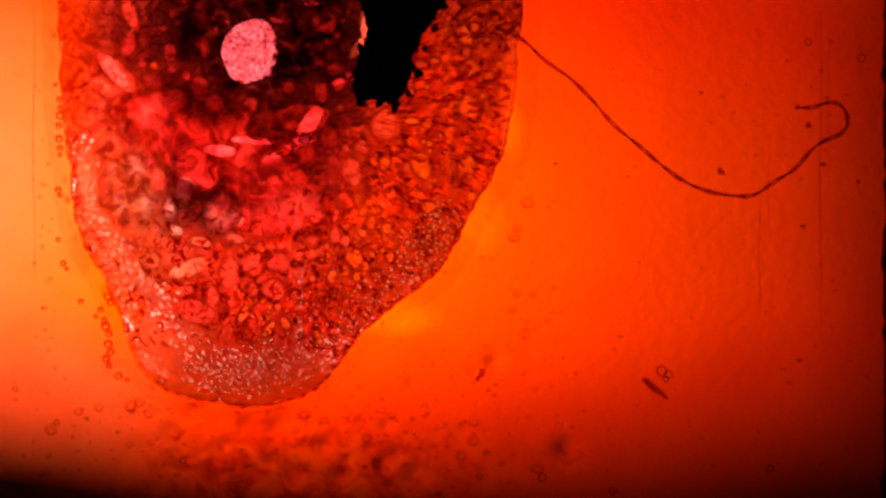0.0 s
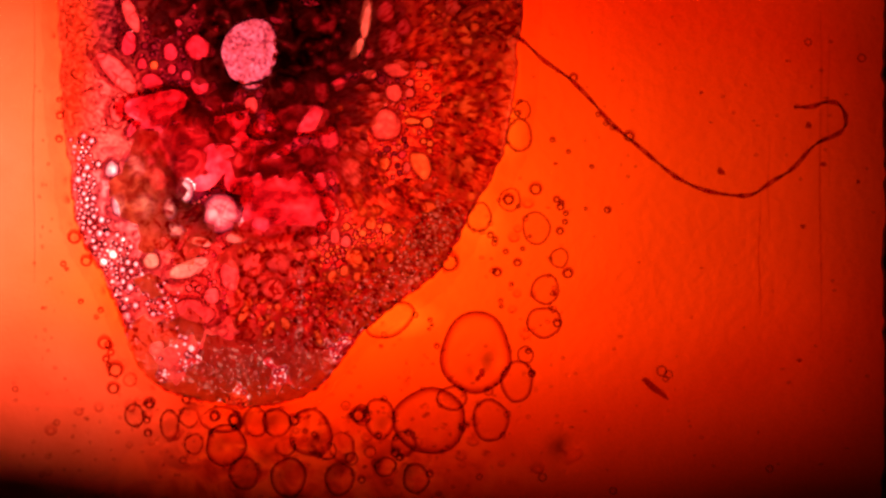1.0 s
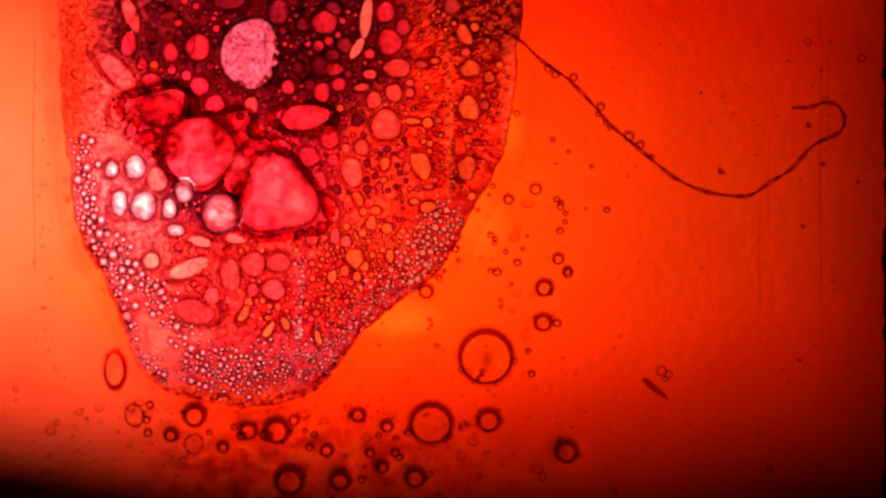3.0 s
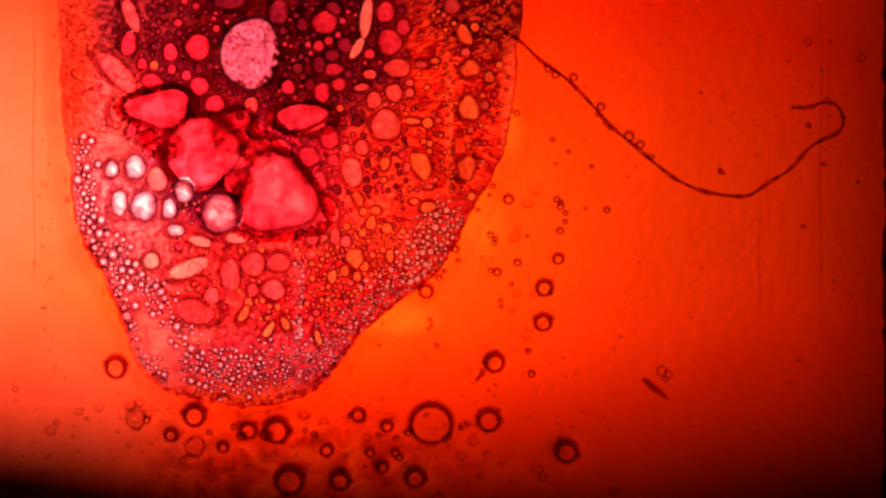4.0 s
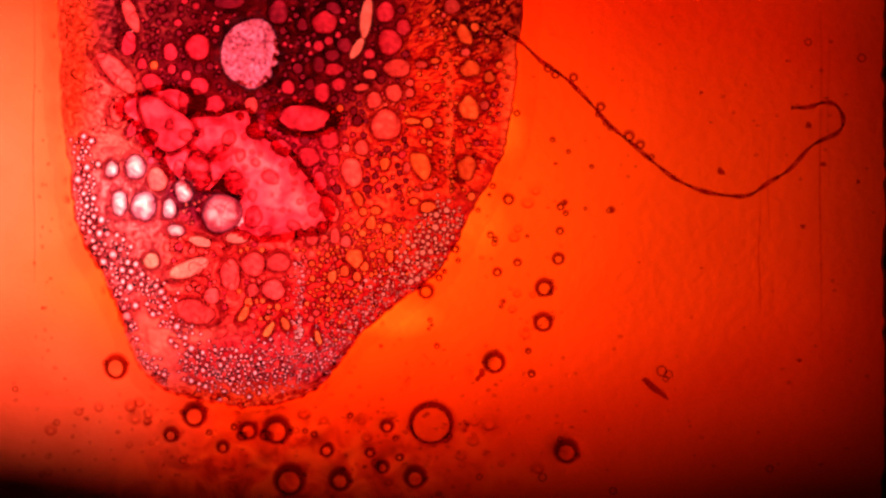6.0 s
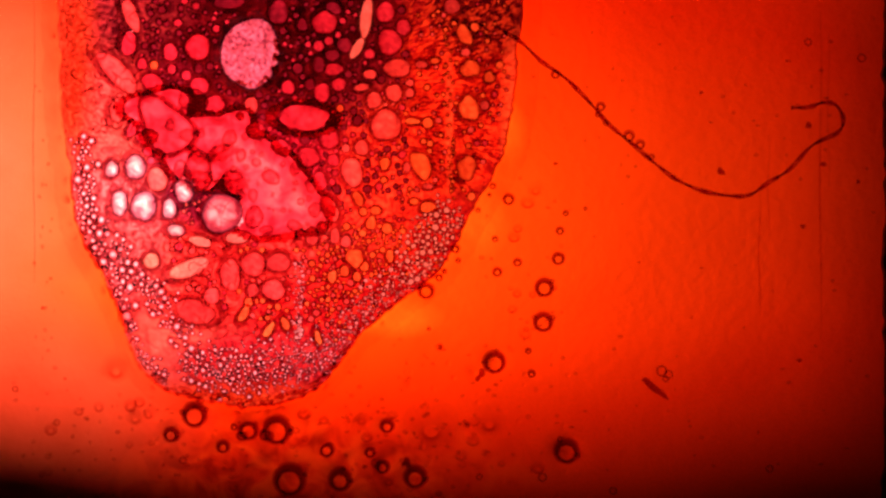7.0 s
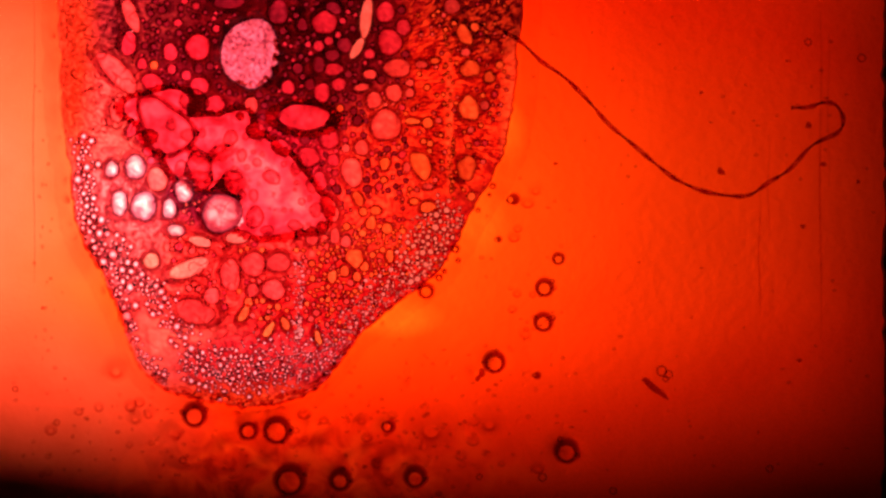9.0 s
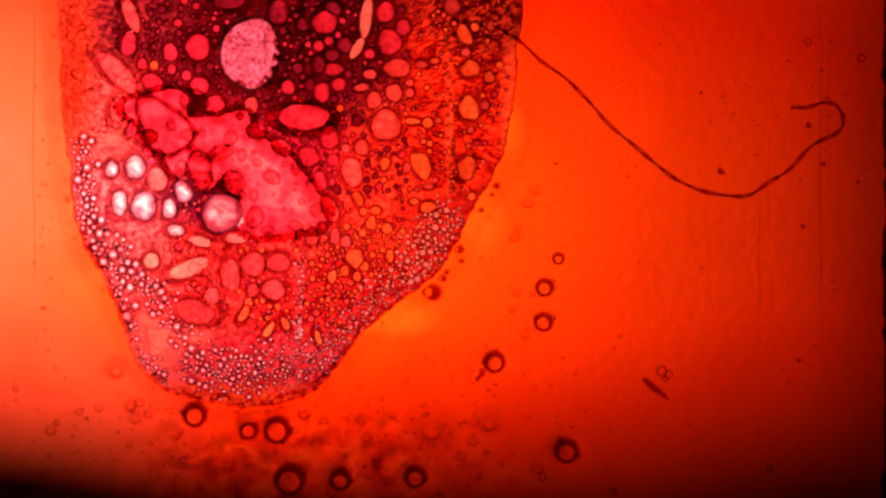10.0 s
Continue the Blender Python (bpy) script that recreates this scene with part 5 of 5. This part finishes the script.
bubble(763, 748, 40, 38, 0.85, (1.7, 1.98), (5.7, 6.3), label=LENS)
bubble(865, 742, 23, 23, 0.9, (2.0, 2.35), (5.6, 5.95), label=BALL)
bubble(860, 630, 51, 51, 0.6, (1.7, 1.95), (2.8, 3.3), label=LENS)
bubble(206, 648, 21, 23, 1.1, (2.9, 3.3), (5.9, 6.4), label=LENS)
bubble(202, 648, 21, 38, 0.6, (1.1, 1.38), (2.75, 3.0), label=LENS)
# what is left of some of them: faint soft blisters
for (x, y, rx, ry, t0) in ((763, 750, 44, 40, 6.0), (866, 744, 27, 25, 5.8), (206, 650, 25, 25, 6.2), (948, 335, 14, 13, 3.6), (640, 742, 13, 12, 4.0), (240, 738, 17, 15, 3.8)):
    bubble(x, y, rx, ry, 0.40, (t0, t0 + 0.4), None, label="faint soft blister sunk in orange film")
# the first thin foam, which gathers and collapses
for (x, y, rx, ry, turn, t0, t1, t2, t3) in ((712, 588, 76, 40, 5, 0.15, 0.45, 0.58, 0.85), (825, 655, 48, 54, 0, 0.15, 0.5, 0.6, 0.85), (858, 572, 40, 42, 0, 0.15, 0.45, 0.6, 0.85),
                                            (822, 522, 52, 45, 30, 0.1, 0.4, 0.56, 0.82), (885, 480, 23, 30, 0, 0.1, 0.4, 0.6, 0.85), (835, 446, 25, 27, 0, 0.1, 0.35, 0.56, 0.82),
                                            (860, 395, 28, 40, 20, 0.1, 0.35, 0.56, 0.85), (902, 354, 19, 20, 0, 0.2, 0.5, 0.8, 1.2), (949, 404, 24, 29, 0, 0.15, 0.45, 1.5, 2.3),
                                            (888, 627, 19, 20, 0, 0.2, 0.5, 0.6, 0.85), (738, 722, 44, 44, 0, 0.2, 0.5, 0.6, 0.85)):
    bubble(x, y, rx, ry, 0.3, (t0, t1), (t2, t3), turn=turn, label=THIN)
for (x, y, rx, ry, turn, t0, t1, t2, t3) in ((672, 741, 27, 36, 0, 0.2, 0.5, 1.2, 1.6), (713, 784, 22, 22, 0, 0.2, 0.5, 0.8, 1.1), (548, 765, 37, 43, 0, 0.2, 0.5, 0.8, 1.2),
                                            (452, 746, 21, 27, 0, 0.15, 0.45, 1.2, 1.6), (400, 788, 36, 36, 0, 0.2, 0.5, 1.7, 2.3), (432, 838, 27, 28, 0, 0.2, 0.5, 0.9, 1.3),
                                            (603, 790, 24, 26, 0, 0.2, 0.5, 0.8, 1.1), (390, 742, 36, 24, 0, 0.15, 0.45, 0.8, 1.2), (300, 752, 17, 26, 0, 0.2, 0.5, 1.0, 1.4),
                                            (343, 786, 17, 18, 0, 0.2, 0.5, 2.2, 4.0), (238, 735, 17, 20, 0, 0.2, 0.5, 2.4, 4.0)):
    bubble(x, y, rx, ry, 0.42, (t0, t1), (t2, t3), turn=turn, label=THIN)
for (x, y, rx, ry, turn, t0, t1, t2, t3) in ((842, 625, 62, 72, 15, 0.7, 1.0, 1.5, 1.76), (760, 745, 64, 58, -20, 0.7, 1.0, 1.5, 1.80), (915, 675, 29, 36, 0, 0.7, 0.95, 1.1, 1.5),
                                            (868, 744, 31, 38, 0, 0.7, 1.0, 1.7, 2.15), (690, 567, 48, 27, -28, 0.7, 1.0, 1.4, 2.2), (965, 513, 25, 26, 0, 0.5, 0.9, 1.5, 1.8),
                                            (963, 571, 30, 28, 0, 0.5, 0.9, 1.5, 1.85), (925, 195, 14, 17, 0, 0.2, 0.5, 1.7, 2.4), (919, 240, 22, 30, 0, 0.2, 0.5, 1.8, 2.6),
                                            (990, 457, 16, 17, 0, 0.6, 0.9, 1.4, 1.8), (848, 385, 22, 26, 20, 0.7, 1.0, 1.5, 2.2)):
    bubble(x, y, rx, ry, 0.4, (t0, t1), (t2, t3), turn=turn, label=THIN)
for (x, y, r, t0, t1, t2, t3) in ((795, 462, 19, 0.5, 0.9, 1.8, 2.4), (754, 514, 15, 1.0, 1.5, 9.8, 10), (777, 491, 7, 1.2, 1.7, 9.8, 10), (806, 440, 8, 1.2, 1.8, 9.8, 10), (811, 461, 5, 1.2, 1.8, 9.8, 10), (872, 329, 6, 1.2, 1.8, 9.8, 10), (866, 345, 4, 1.2, 1.8, 9.8, 10), (786, 480, 5, 1.2, 1.7, 9.8, 10), (846, 372, 5, 1.3, 1.8, 9.8, 10),
                                  (185, 605, 14, 0.2, 0.5, 1.2, 1.8), (205, 652, 16, 0.2, 0.6, 1.2, 1.7), (201, 685, 13, 0.2, 0.5, 1.8, 2.3), (265, 712, 12, 0.2, 0.5, 1.9, 2.6),
                                  (107, 203, 9, -1, -1, 1.0, 1.6), (105, 245, 8, -1, -1, 1.0, 1.7), (132, 418, 14, 0.3, 0.8, 1.2, 1.8), (153, 460, 12, 0.3, 0.8, 1.6, 2.2)):
    bubble(x, y, r, r, 1.1 if t2 > 9 else 0.6, (t0, t1), (t2, t3), label=BALL)
for (x, y, rx, ry, t0, t1, t2, t3) in ((490, 748, 25, 25, 0.3, 0.7, 1.4, 1.75), (511, 845, 30, 36, 0.4, 0.8, 1.4, 1.75), (601, 848, 26, 28, 0.4, 0.8, 1.4, 1.65), (736, 847, 22, 27, 0.5, 0.9, 1.4, 1.65),
                                       (335, 738, 17, 19, 0.3, 0.7, 1.4, 1.65), (580, 798, 15, 16, 0.5, 0.8, 1.3, 1.55), (682, 826, 19, 17, 0.5, 0.9, 1.3, 1.45), (622, 812, 11, 11, 0.4, 0.7, 1.8, 2.8),
                                       (640, 735, 15, 18, 0.3, 0.7, 1.0, 1.4), (612, 718, 8, 8, 0.3, 0.6, 2.0, 3.0), (655, 800, 10, 10, 0.4, 0.7, 1.5, 2.5), (230, 672, 12, 12, 0.3, 0.6, 1.2, 1.8),
                                       (505, 790, 18, 18, 0.4, 0.8, 1.2, 1.7), (772, 790, 19, 19, 0.3, 0.5, 0.6, 0.8), (930, 628, 14, 15, 0.6, 0.9, 1.2, 1.8), (800, 705, 26, 22, 0.7, 1.0, 1.3, 1.8)):
    bubble(x, y, rx, ry, 0.42, (t0, t1), (t2, t3), label=THIN)
for k, (x, y, r) in enumerate(((191, 524, 9), (196, 535, 8), (187, 577, 9), (193, 590, 7), (184, 566, 6), (192, 608, 9), (196, 622, 8), (188, 634, 8), (193, 646, 6), (210, 664, 8), (224, 672, 6), (103, 336, 7), (106, 346, 5),
                                (103, 424, 5), (112, 466, 6), (118, 476, 5), (143, 533, 6), (105, 176, 6), (106, 190, 5), (104, 222, 6), (107, 262, 7), (106, 274, 5), (98, 150, 4), (170, 560, 5), (178, 548, 6))):
    bubble(x, y, r, r * (0.85 + 0.06 * (k % 5)), 0.75, (-1, -1), (0.3 + 0.04 * (k % 9), 0.7 + 0.06 * (k % 9)), label="tiny bubble beside the melted blotch")
for (x, y, r) in ((1171, 657, 9), (1183, 663, 7), (1178, 671, 5), (1085, 869, 6), (27, 689, 5), (100, 748, 5), (848, 844, 5), (1362, 830, 6), (324, 815, 6), (960, 845, 7), (1430, 75, 6), (1525, 103, 7)):
    bubble(x, y, r, r, 0.5, (-1, -1), (9.98, 10), label="tiny faint droplet on orange film")
# beads inside an oval bubble, and tiny ones scattered beside the blotch
for (x, y, r) in ((200, 630, 9), (211, 642, 8), (197, 651, 9), (210, 661, 8), (202, 673, 7)):
    bubble(x, y, r, r, 0.9, (1.52, 1.75), (2.72, 2.95), label=BALL)
for k, (x, y, r) in enumerate(((886, 532, 5), (887, 542, 5), (761, 566, 5), (764, 575, 4), (759, 582, 4), (671, 611, 4), (978, 247, 6), (1006, 268, 5), (1047, 295, 5), (1036, 369, 4), (1074, 371, 7), (933, 418, 4), (868, 415, 7),
                               (875, 430, 6), (1001, 377, 6), (993, 358, 6), (915, 200, 7), (974, 518, 6), (700, 775, 6), (826, 752, 5), (815, 757, 5), (540, 762, 6), (556, 768, 7), (370, 765, 6), (415, 755, 7), (260, 742, 8), (620, 735, 6))):
    bubble(x, y, r, r, 0.8, (0.6 + 0.05 * (k % 6), 1.0 + 0.05 * (k % 6)), (4.2 + 0.3 * (k % 5), 6.0 + 0.3 * (k % 5)), label="tiny bubble on orange film")
# beads that stand beside the blotch for a while
for (x, y, r, t2) in ((986, 571, 9, 2.9), (1004, 478, 10, 3.2), (905, 503, 5, 4.4), (925, 440, 5, 3.0), (895, 445, 6, 3.4), (1000, 392, 6, 4.6), (985, 352, 7, 3.9), (868, 478, 6, 4.8),
                      (265, 715, 9, 2.6), (330, 705, 10, 2.2), (380, 735, 11, 2.3), (415, 742, 13, 2.1), (520, 742, 12, 2.8), (548, 790, 9, 3.0), (700, 800, 10, 4.0), (722, 765, 8, 4.4), (670, 770, 7, 3.6),
                      (262, 765, 9, 3.0), (640, 848, 8, 2.8), (760, 838, 8, 2.6)):
    bubble(x, y, r, r, 0.8, (0.7 + (x % 5) * 0.06, 1.0 + (x % 5) * 0.08), (t2, t2 + 0.5), label=BALL)
# strung along the fibre
for (x, y, r) in ((970, 120, 9), (983, 131, 9), (1015, 136, 9), (1063, 188, 9), (1058, 202, 6), (1072, 218, 6), (1080, 226, 6), (1113, 240, 11), (1133, 255, 9), (1153, 277, 6)):
    bubble(x, y, r, r, 0.7, (0.6 + (x % 7) * 0.08, 1.1 + (x % 7) * 0.08), (5.4, 6.9 + (x % 5) * 0.1), label="tiny bubble clinging to the brown fibre")

# ---- dust, grit, pits and scratches ----
for (x, y, rx, ry, turn) in ((1276, 304, 7, 6, 20), (1431, 222, 6, 5, 0), (1421, 401, 4, 4, 0), (1457, 291, 6, 4, -20), (1241, 164, 3, 3, 0), (983, 290, 4, 3, 10), (1415, 638, 4, 4, 0), (1519, 322, 4, 3, 0)):
    ob = thing("dust_speck", "dark red grit speck stuck on the orange film", "dust speck", "specks of grit", data=dome("dust_speck", M_speck, rx, ry, 5, turn, 0.16, (x, y), rings=4, n=18))
    ob.location = at(x, y, 0.4)
crumb = thing("crumb", "faint crumb of brown dirt on orange film", "crumb", data=dome("crumb", M_pit, 19, 17, 7, 30, 0.14, (3, 2), rings=6, n=26))
crumb.location = at(1007, 803, 0.3)
sliver = thing("sliver", "dark red splinter lying on orange film", "splinter", data=dome("sliver", M_speck, 27, 6.5, 6, 40, 0.10, (2, 5), rings=6, n=30))
sliver.location = at(1158, 687, 0.4)
clump = thing("grit_clump", "dark ragged clump of grit on orange film", "grit", data=dome("grit_clump", M_speck, 7, 11, 5, 20, 0.22, (4, 1), rings=6, n=26))
clump.location = at(850, 663, 0.4)

pit_rng = random.Random(4)
PITS = []
for _ in range(150):
    PITS.append((pit_rng.gauss(700, 150), pit_rng.gauss(740, 70), pit_rng.uniform(1.5, 5), pit_rng.uniform(1.5, 4)))
for _ in range(60):
    PITS.append((pit_rng.uniform(920, 1550), pit_rng.uniform(5, 860), pit_rng.uniform(1.5, 4.5), pit_rng.uniform(1.5, 3.5)))
for _ in range(30):
    PITS.append((pit_rng.gauss(240, 110), pit_rng.gauss(750, 60), pit_rng.uniform(2, 5.5), pit_rng.uniform(1.5, 4.5)))
    PITS.append((pit_rng.gauss(240, 110), pit_rng.gauss(740, 60), pit_rng.uniform(1.5, 4), pit_rng.uniform(1.5, 4)))
    PITS.append((pit_rng.gauss(80, 12), pit_rng.uniform(120, 640), pit_rng.uniform(1.5, 4), pit_rng.uniform(2, 5)))
for _ in range(14):
    PITS.append((pit_rng.gauss(1440, 50), pit_rng.gauss(200, 60), pit_rng.uniform(2, 5), pit_rng.uniform(1.5, 3.5)))
    PITS.append((pit_rng.uniform(925, 1200), pit_rng.uniform(5, 300), pit_rng.uniform(1.5, 4), pit_rng.uniform(1.5, 3)))
PITS = [p for p in PITS if not inside_blotch(p[0], p[1], -30)]
thing("pits", "small pits and dust grains scattered over orange film", "dust", kind="stuff", data=joined_domes("pits", PITS, M_pit, 0.4, 0.8))


def dent_mesh():
    """Shallow soft dents in the film, their crowns pushed towards the viewer to widen the painted dark side."""
    r = random.Random(12)
    spots = [(r.gauss(560, 190), r.gauss(790, 45)) for _ in range(75)] + [(r.gauss(930, 45), r.gauss(490, 90)) for _ in range(28)] + [(r.uniform(20, 330), r.uniform(640, 860)) for _ in range(30)]
    verts, faces, n = [], [], 20
    for x, y in spots:
        s0 = 3 + 9 * r.random() ** 2
        if inside_blotch(x, y, -s0 - 14) or y > 880:
            continue
        b = len(verts)
        rx, ry, h = s0 * r.uniform(0.9, 1.25), s0 * r.uniform(0.8, 1.1), s0 * r.uniform(0.4, 0.75)
        verts.append(at(x, y + 0.4 * ry, 0.5 + h))
        for s, z in ((0.30, 0.90), (0.58, 0.52), (0.82, 0.14), (1.0, 0.0)):
            verts += [at(x + rx * s * math.cos(6.28319 * i / n), y + ry * s * math.sin(6.28319 * i / n) + 0.4 * ry * (1 - s * s), 0.5 + z * h) for i in range(n)]
        faces += [(b, b + 1 + i, b + 1 + (i + 1) % n) for i in range(n)]
        for k in range(3):
            faces += [(b + 1 + k * n + i, b + 1 + (k + 1) * n + i, b + 1 + (k + 1) * n + (i + 1) % n, b + 1 + k * n + (i + 1) % n) for i in range(n)]
    return mesh_of("dents", verts, faces, M_dent)


thing("dents", "soft shallow dents and blisters in the orange film", "dent", kind="stuff", data=dent_mesh())
for (x, y0, y1, w) in ((1452, 20, 600, 1.2), (1344, 330, 560, 1.0), (1360, 240, 420, 0.8), (1466, 60, 330, 0.8), (60, 0, 500, 1.0)):
    thing("scratch", "fine straight lengthwise scratch in the orange film", "scratch", "lengthwise scratches", kind="structure",
          data=tube("scratch", [(x + 1.5 * math.sin(k * 0.3), y0 + (y1 - y0) * k / 30, 0.3) for k in range(31)], M_margin, lambda s, i, w=w: w * (0.5 + 0.5 * math.sin(s * 3.14)), 6))


# ---- what moves ----
def sink_rows(x, y, h, up, down, late):
    """Rows for a bubble that wells up out of the film and may sink into it again."""
    base = 0.4 + 0.55 * film_height(x, y)
    deep, low, top = at(x, y, (-300 if x < 500 and y < 460 else -1000) - h), at(x, y, -h - 2), at(x, y, base)
    rows = [(0.0, top)]
    if up[0] > 0:
        rise = max(up[0], up[1] - 0.25)
        rows = [(0.0, deep), (max(0.03, rise - 0.07), deep), (rise, low), (rise + 0.5 * (up[1] - rise), at(x, y, base - 0.30 * h)), (up[1], top)]
    if down and 9.9 > down[0] > rows[-1][0]:
        fall = max(down[0] + 0.05, down[1] - 0.22)
        rows += [(down[0], at(x, y, base - 0.02 * h)), (fall, at(x, y, base - 0.10 * h)), (down[1], low)]
        if down[1] < 9.8:
            rows.append((down[1] + 0.07, deep))
    if rows[-1][0] < 10:
        rows.append((10.0, at(x, y, base - late * h) if not down else rows[-1][1]))
    return [(t, Matrix.Translation(p)) for t, p in rows]


# where the skin opens first: x, y, half width, half height, seconds
OPENINGS = ((420, 345, 100, 48, 0.25), (545, 350, 60, 40, 0.30), (255, 150, 70, 80, 0.2), (440, 210, 60, 50, 0.62), (715, 225, 60, 110, 0.72), (330, 110, 40, 90, 0.62), (280, 350, 70, 70, 1.15), (600, 430, 60, 40, 0.4))


def motions():
    for ob, x, y, h, up, down, late in BUBBLES:
        walk(ob, sink_rows(x, y, h, up, down, late))
    r = random.Random(5)
    for ob, x, y in flakes:
        # the middle breaks up first, the lower and right flank last
        start = None
        for px, py, rx, ry, when in OPENINGS:
            if math.hypot((x - px) / rx, (y - py) / ry) < 1:
                start = when + r.uniform(-0.08, 0.08)
                break
        if start is None:
            if y > 600:
                start = 0.6 + r.uniform(0, 0.7)
            elif x < 250 and y > 230:
                start = 0.20 + r.uniform(0, 0.25)
            elif x < 250:
                start = 0.10 + r.uniform(0, 0.3)
            elif x > 745:
                start = 0.9 + r.uniform(0, 0.9)
            elif y > 415:
                start = (0.45 if x < 420 else 0.85) + r.uniform(0, 0.8)
            else:
                start = 0.8 + r.uniform(0, 0.8)
        part_way = (start + 0.30) % 0.5
        if part_way < 0.14:
            start -= part_way + 0.01
        elif part_way < 0.26:
            start += 0.27 - part_way
        tilt = pose(0, 0, 0, r.uniform(-25, 25), r.uniform(-25, 25))
        p = Matrix.Translation(at(x, y, 0))
        half, low = [Matrix.Translation((0, 0, z * U)) @ p @ tilt @ p.inverted() for z in (12, -40)]
        lie, gone = Matrix.Translation((0, 0, SKIN_Z * U)), Matrix.Translation((0, 0, -1040 * U))
        walk(ob, [(0.0, lie), (start, lie), (start + 0.12, half), (start + 0.22, low), (start + 0.26, gone), (10.0, gone)])
    for ob, cell in pearls:
        x, y, s = cell[0], cell[1], cell[2]
        start = (0.2 if y < 600 and x < 340 else 0.7) + r.uniform(0, 0.9)
        walk(ob, [(t, Matrix.Translation(at(x, y, z))) for t, z in ((0, -1000), (start - 0.12, -1000), (start, -s - 3), (start + 0.5, -0.3 * s), (start + 0.9, 10), (10, 10))])
    slide = ((0, 700, 60), (0.15, 712, 20), (0.3, 728, -40), (0.5, 775, -110), (0.7, 800, -230), (10, 800, -260))
    walk(scrap, [(t, Matrix.Translation(at(x, y, 60))) for t, x, y in slide])
    # large cells well up, drift, and burst back into the pool
    walk(big_cells["a"], [(t, Matrix.Translation(at(x, y, z))) for t, x, y, z in
                          ((0, 350, 275, -1000), (2.1, 350, 275, -1000), (2.18, 350, 275, -60), (2.4, 350, 268, 2), (2.75, 350, 268, 4), (4.5, 361, 270, 4), (5.05, 358, 274, 3), (5.22, 352, 284, -60),
                           (5.3, 348, 295, -1000), (10, 348, 295, -1000))])
    walk(big_cells["b"], [(t, Matrix.Translation(at(x, y, z))) for t, x, y, z in
                          ((0, 500, 350, -1000), (1.12, 500, 350, -1000), (1.2, 500, 350, -60), (1.4, 500, 350, 2), (2.6, 491, 347, 4), (4.4, 488, 345, 4), (4.54, 487, 345, 3), (4.7, 486, 345, -60),
                           (4.78, 486, 345, -1000), (10, 486, 345, -1000))])
    walk(big_cells["c"], [(t, Matrix.Translation(at(x, y, z)) @ pose(0, 0, 0, 0, 0, q)) for t, x, y, z, q in
                          ((0, 275, 185, -1000, 0), (2.85, 275, 185, -1000, 0), (2.95, 275, 185, -40, 0), (3.3, 280, 188, 2, 0), (4.6, 284, 192, 4, 0), (5.4, 292, 212, 4, -35), (7, 294, 224, 4, -50), (10, 290, 225, 4, -48))])
    for k, (ob, q) in enumerate(blisters):
        walk(ob, [(t, Matrix.Translation(at(q[0], q[1], z))) for t, z in ((0, -1000), (1.56 + 0.02 * k, -1000), (1.62 + 0.02 * k, -q[4] - 4), (1.85, 12), (2.7, 14), (3.05 + 0.1 * k, -q[4] - 4), (3.1 + 0.1 * k, -1000), (10, -1000))])
    for k, (ob, q) in enumerate(late_cells):
        up = 5.02 + 0.02 * k
        walk(ob, [(t, Matrix.Translation(at(q[0] + dx, q[1], z))) for t, z, dx in ((0, -1000, 0), (up - 0.08, -1000, 0), (up, -q[2] - 5, 0), (up + 0.25, 2, 0), (7.5, 2, 2), (10, 2, 3))])
    for ob, q in CLOTS:
        rise, sink = q[5], q[6]
        rows = [(0, -1000), (rise - 0.14, -1000), (rise - 0.06, -8), (rise + 0.25, 5)]
        rows += [(sink - 0.15, 5), (sink, -8), (sink + 0.08, -1000)] if sink < 10 else []
        rows += [(10, rows[-1][1])]
        walk(ob, [(t, Matrix.Translation(at(q[0], q[1], z)) @ pose(0, 0, 0, 0, 0, -q[4])) for t, z in rows])
    walk(big_cells["e"], [(t, Matrix.Translation(at(x, y, z)) @ pose(0, 0, 0, 0, 0, q)) for t, x, y, z, q in
                          ((0, 535, 210, -1000, 8), (1.1, 535, 210, -1000, 8), (1.2, 535, 210, -30, 8), (1.7, 540, 206, -10, 8), (2.2, 545, 207, 3, 8), (2.6, 545, 207, 3, 8), (4.5, 529, 208, 3, 8), (5.5, 541, 210, 3, -4), (7.5, 541, 209, 3, -6), (10, 540, 208, 3, -4))])
    walk(fibre, [(0, pose(0, 0, 0)), (1, pose(-3 * U, 1 * U, 0)), (2.5, pose(-5 * U, 0, 0)), (4.5, pose(-8 * U, 0, 0)), (10, pose(-8 * U, 0, 0))])


motions()
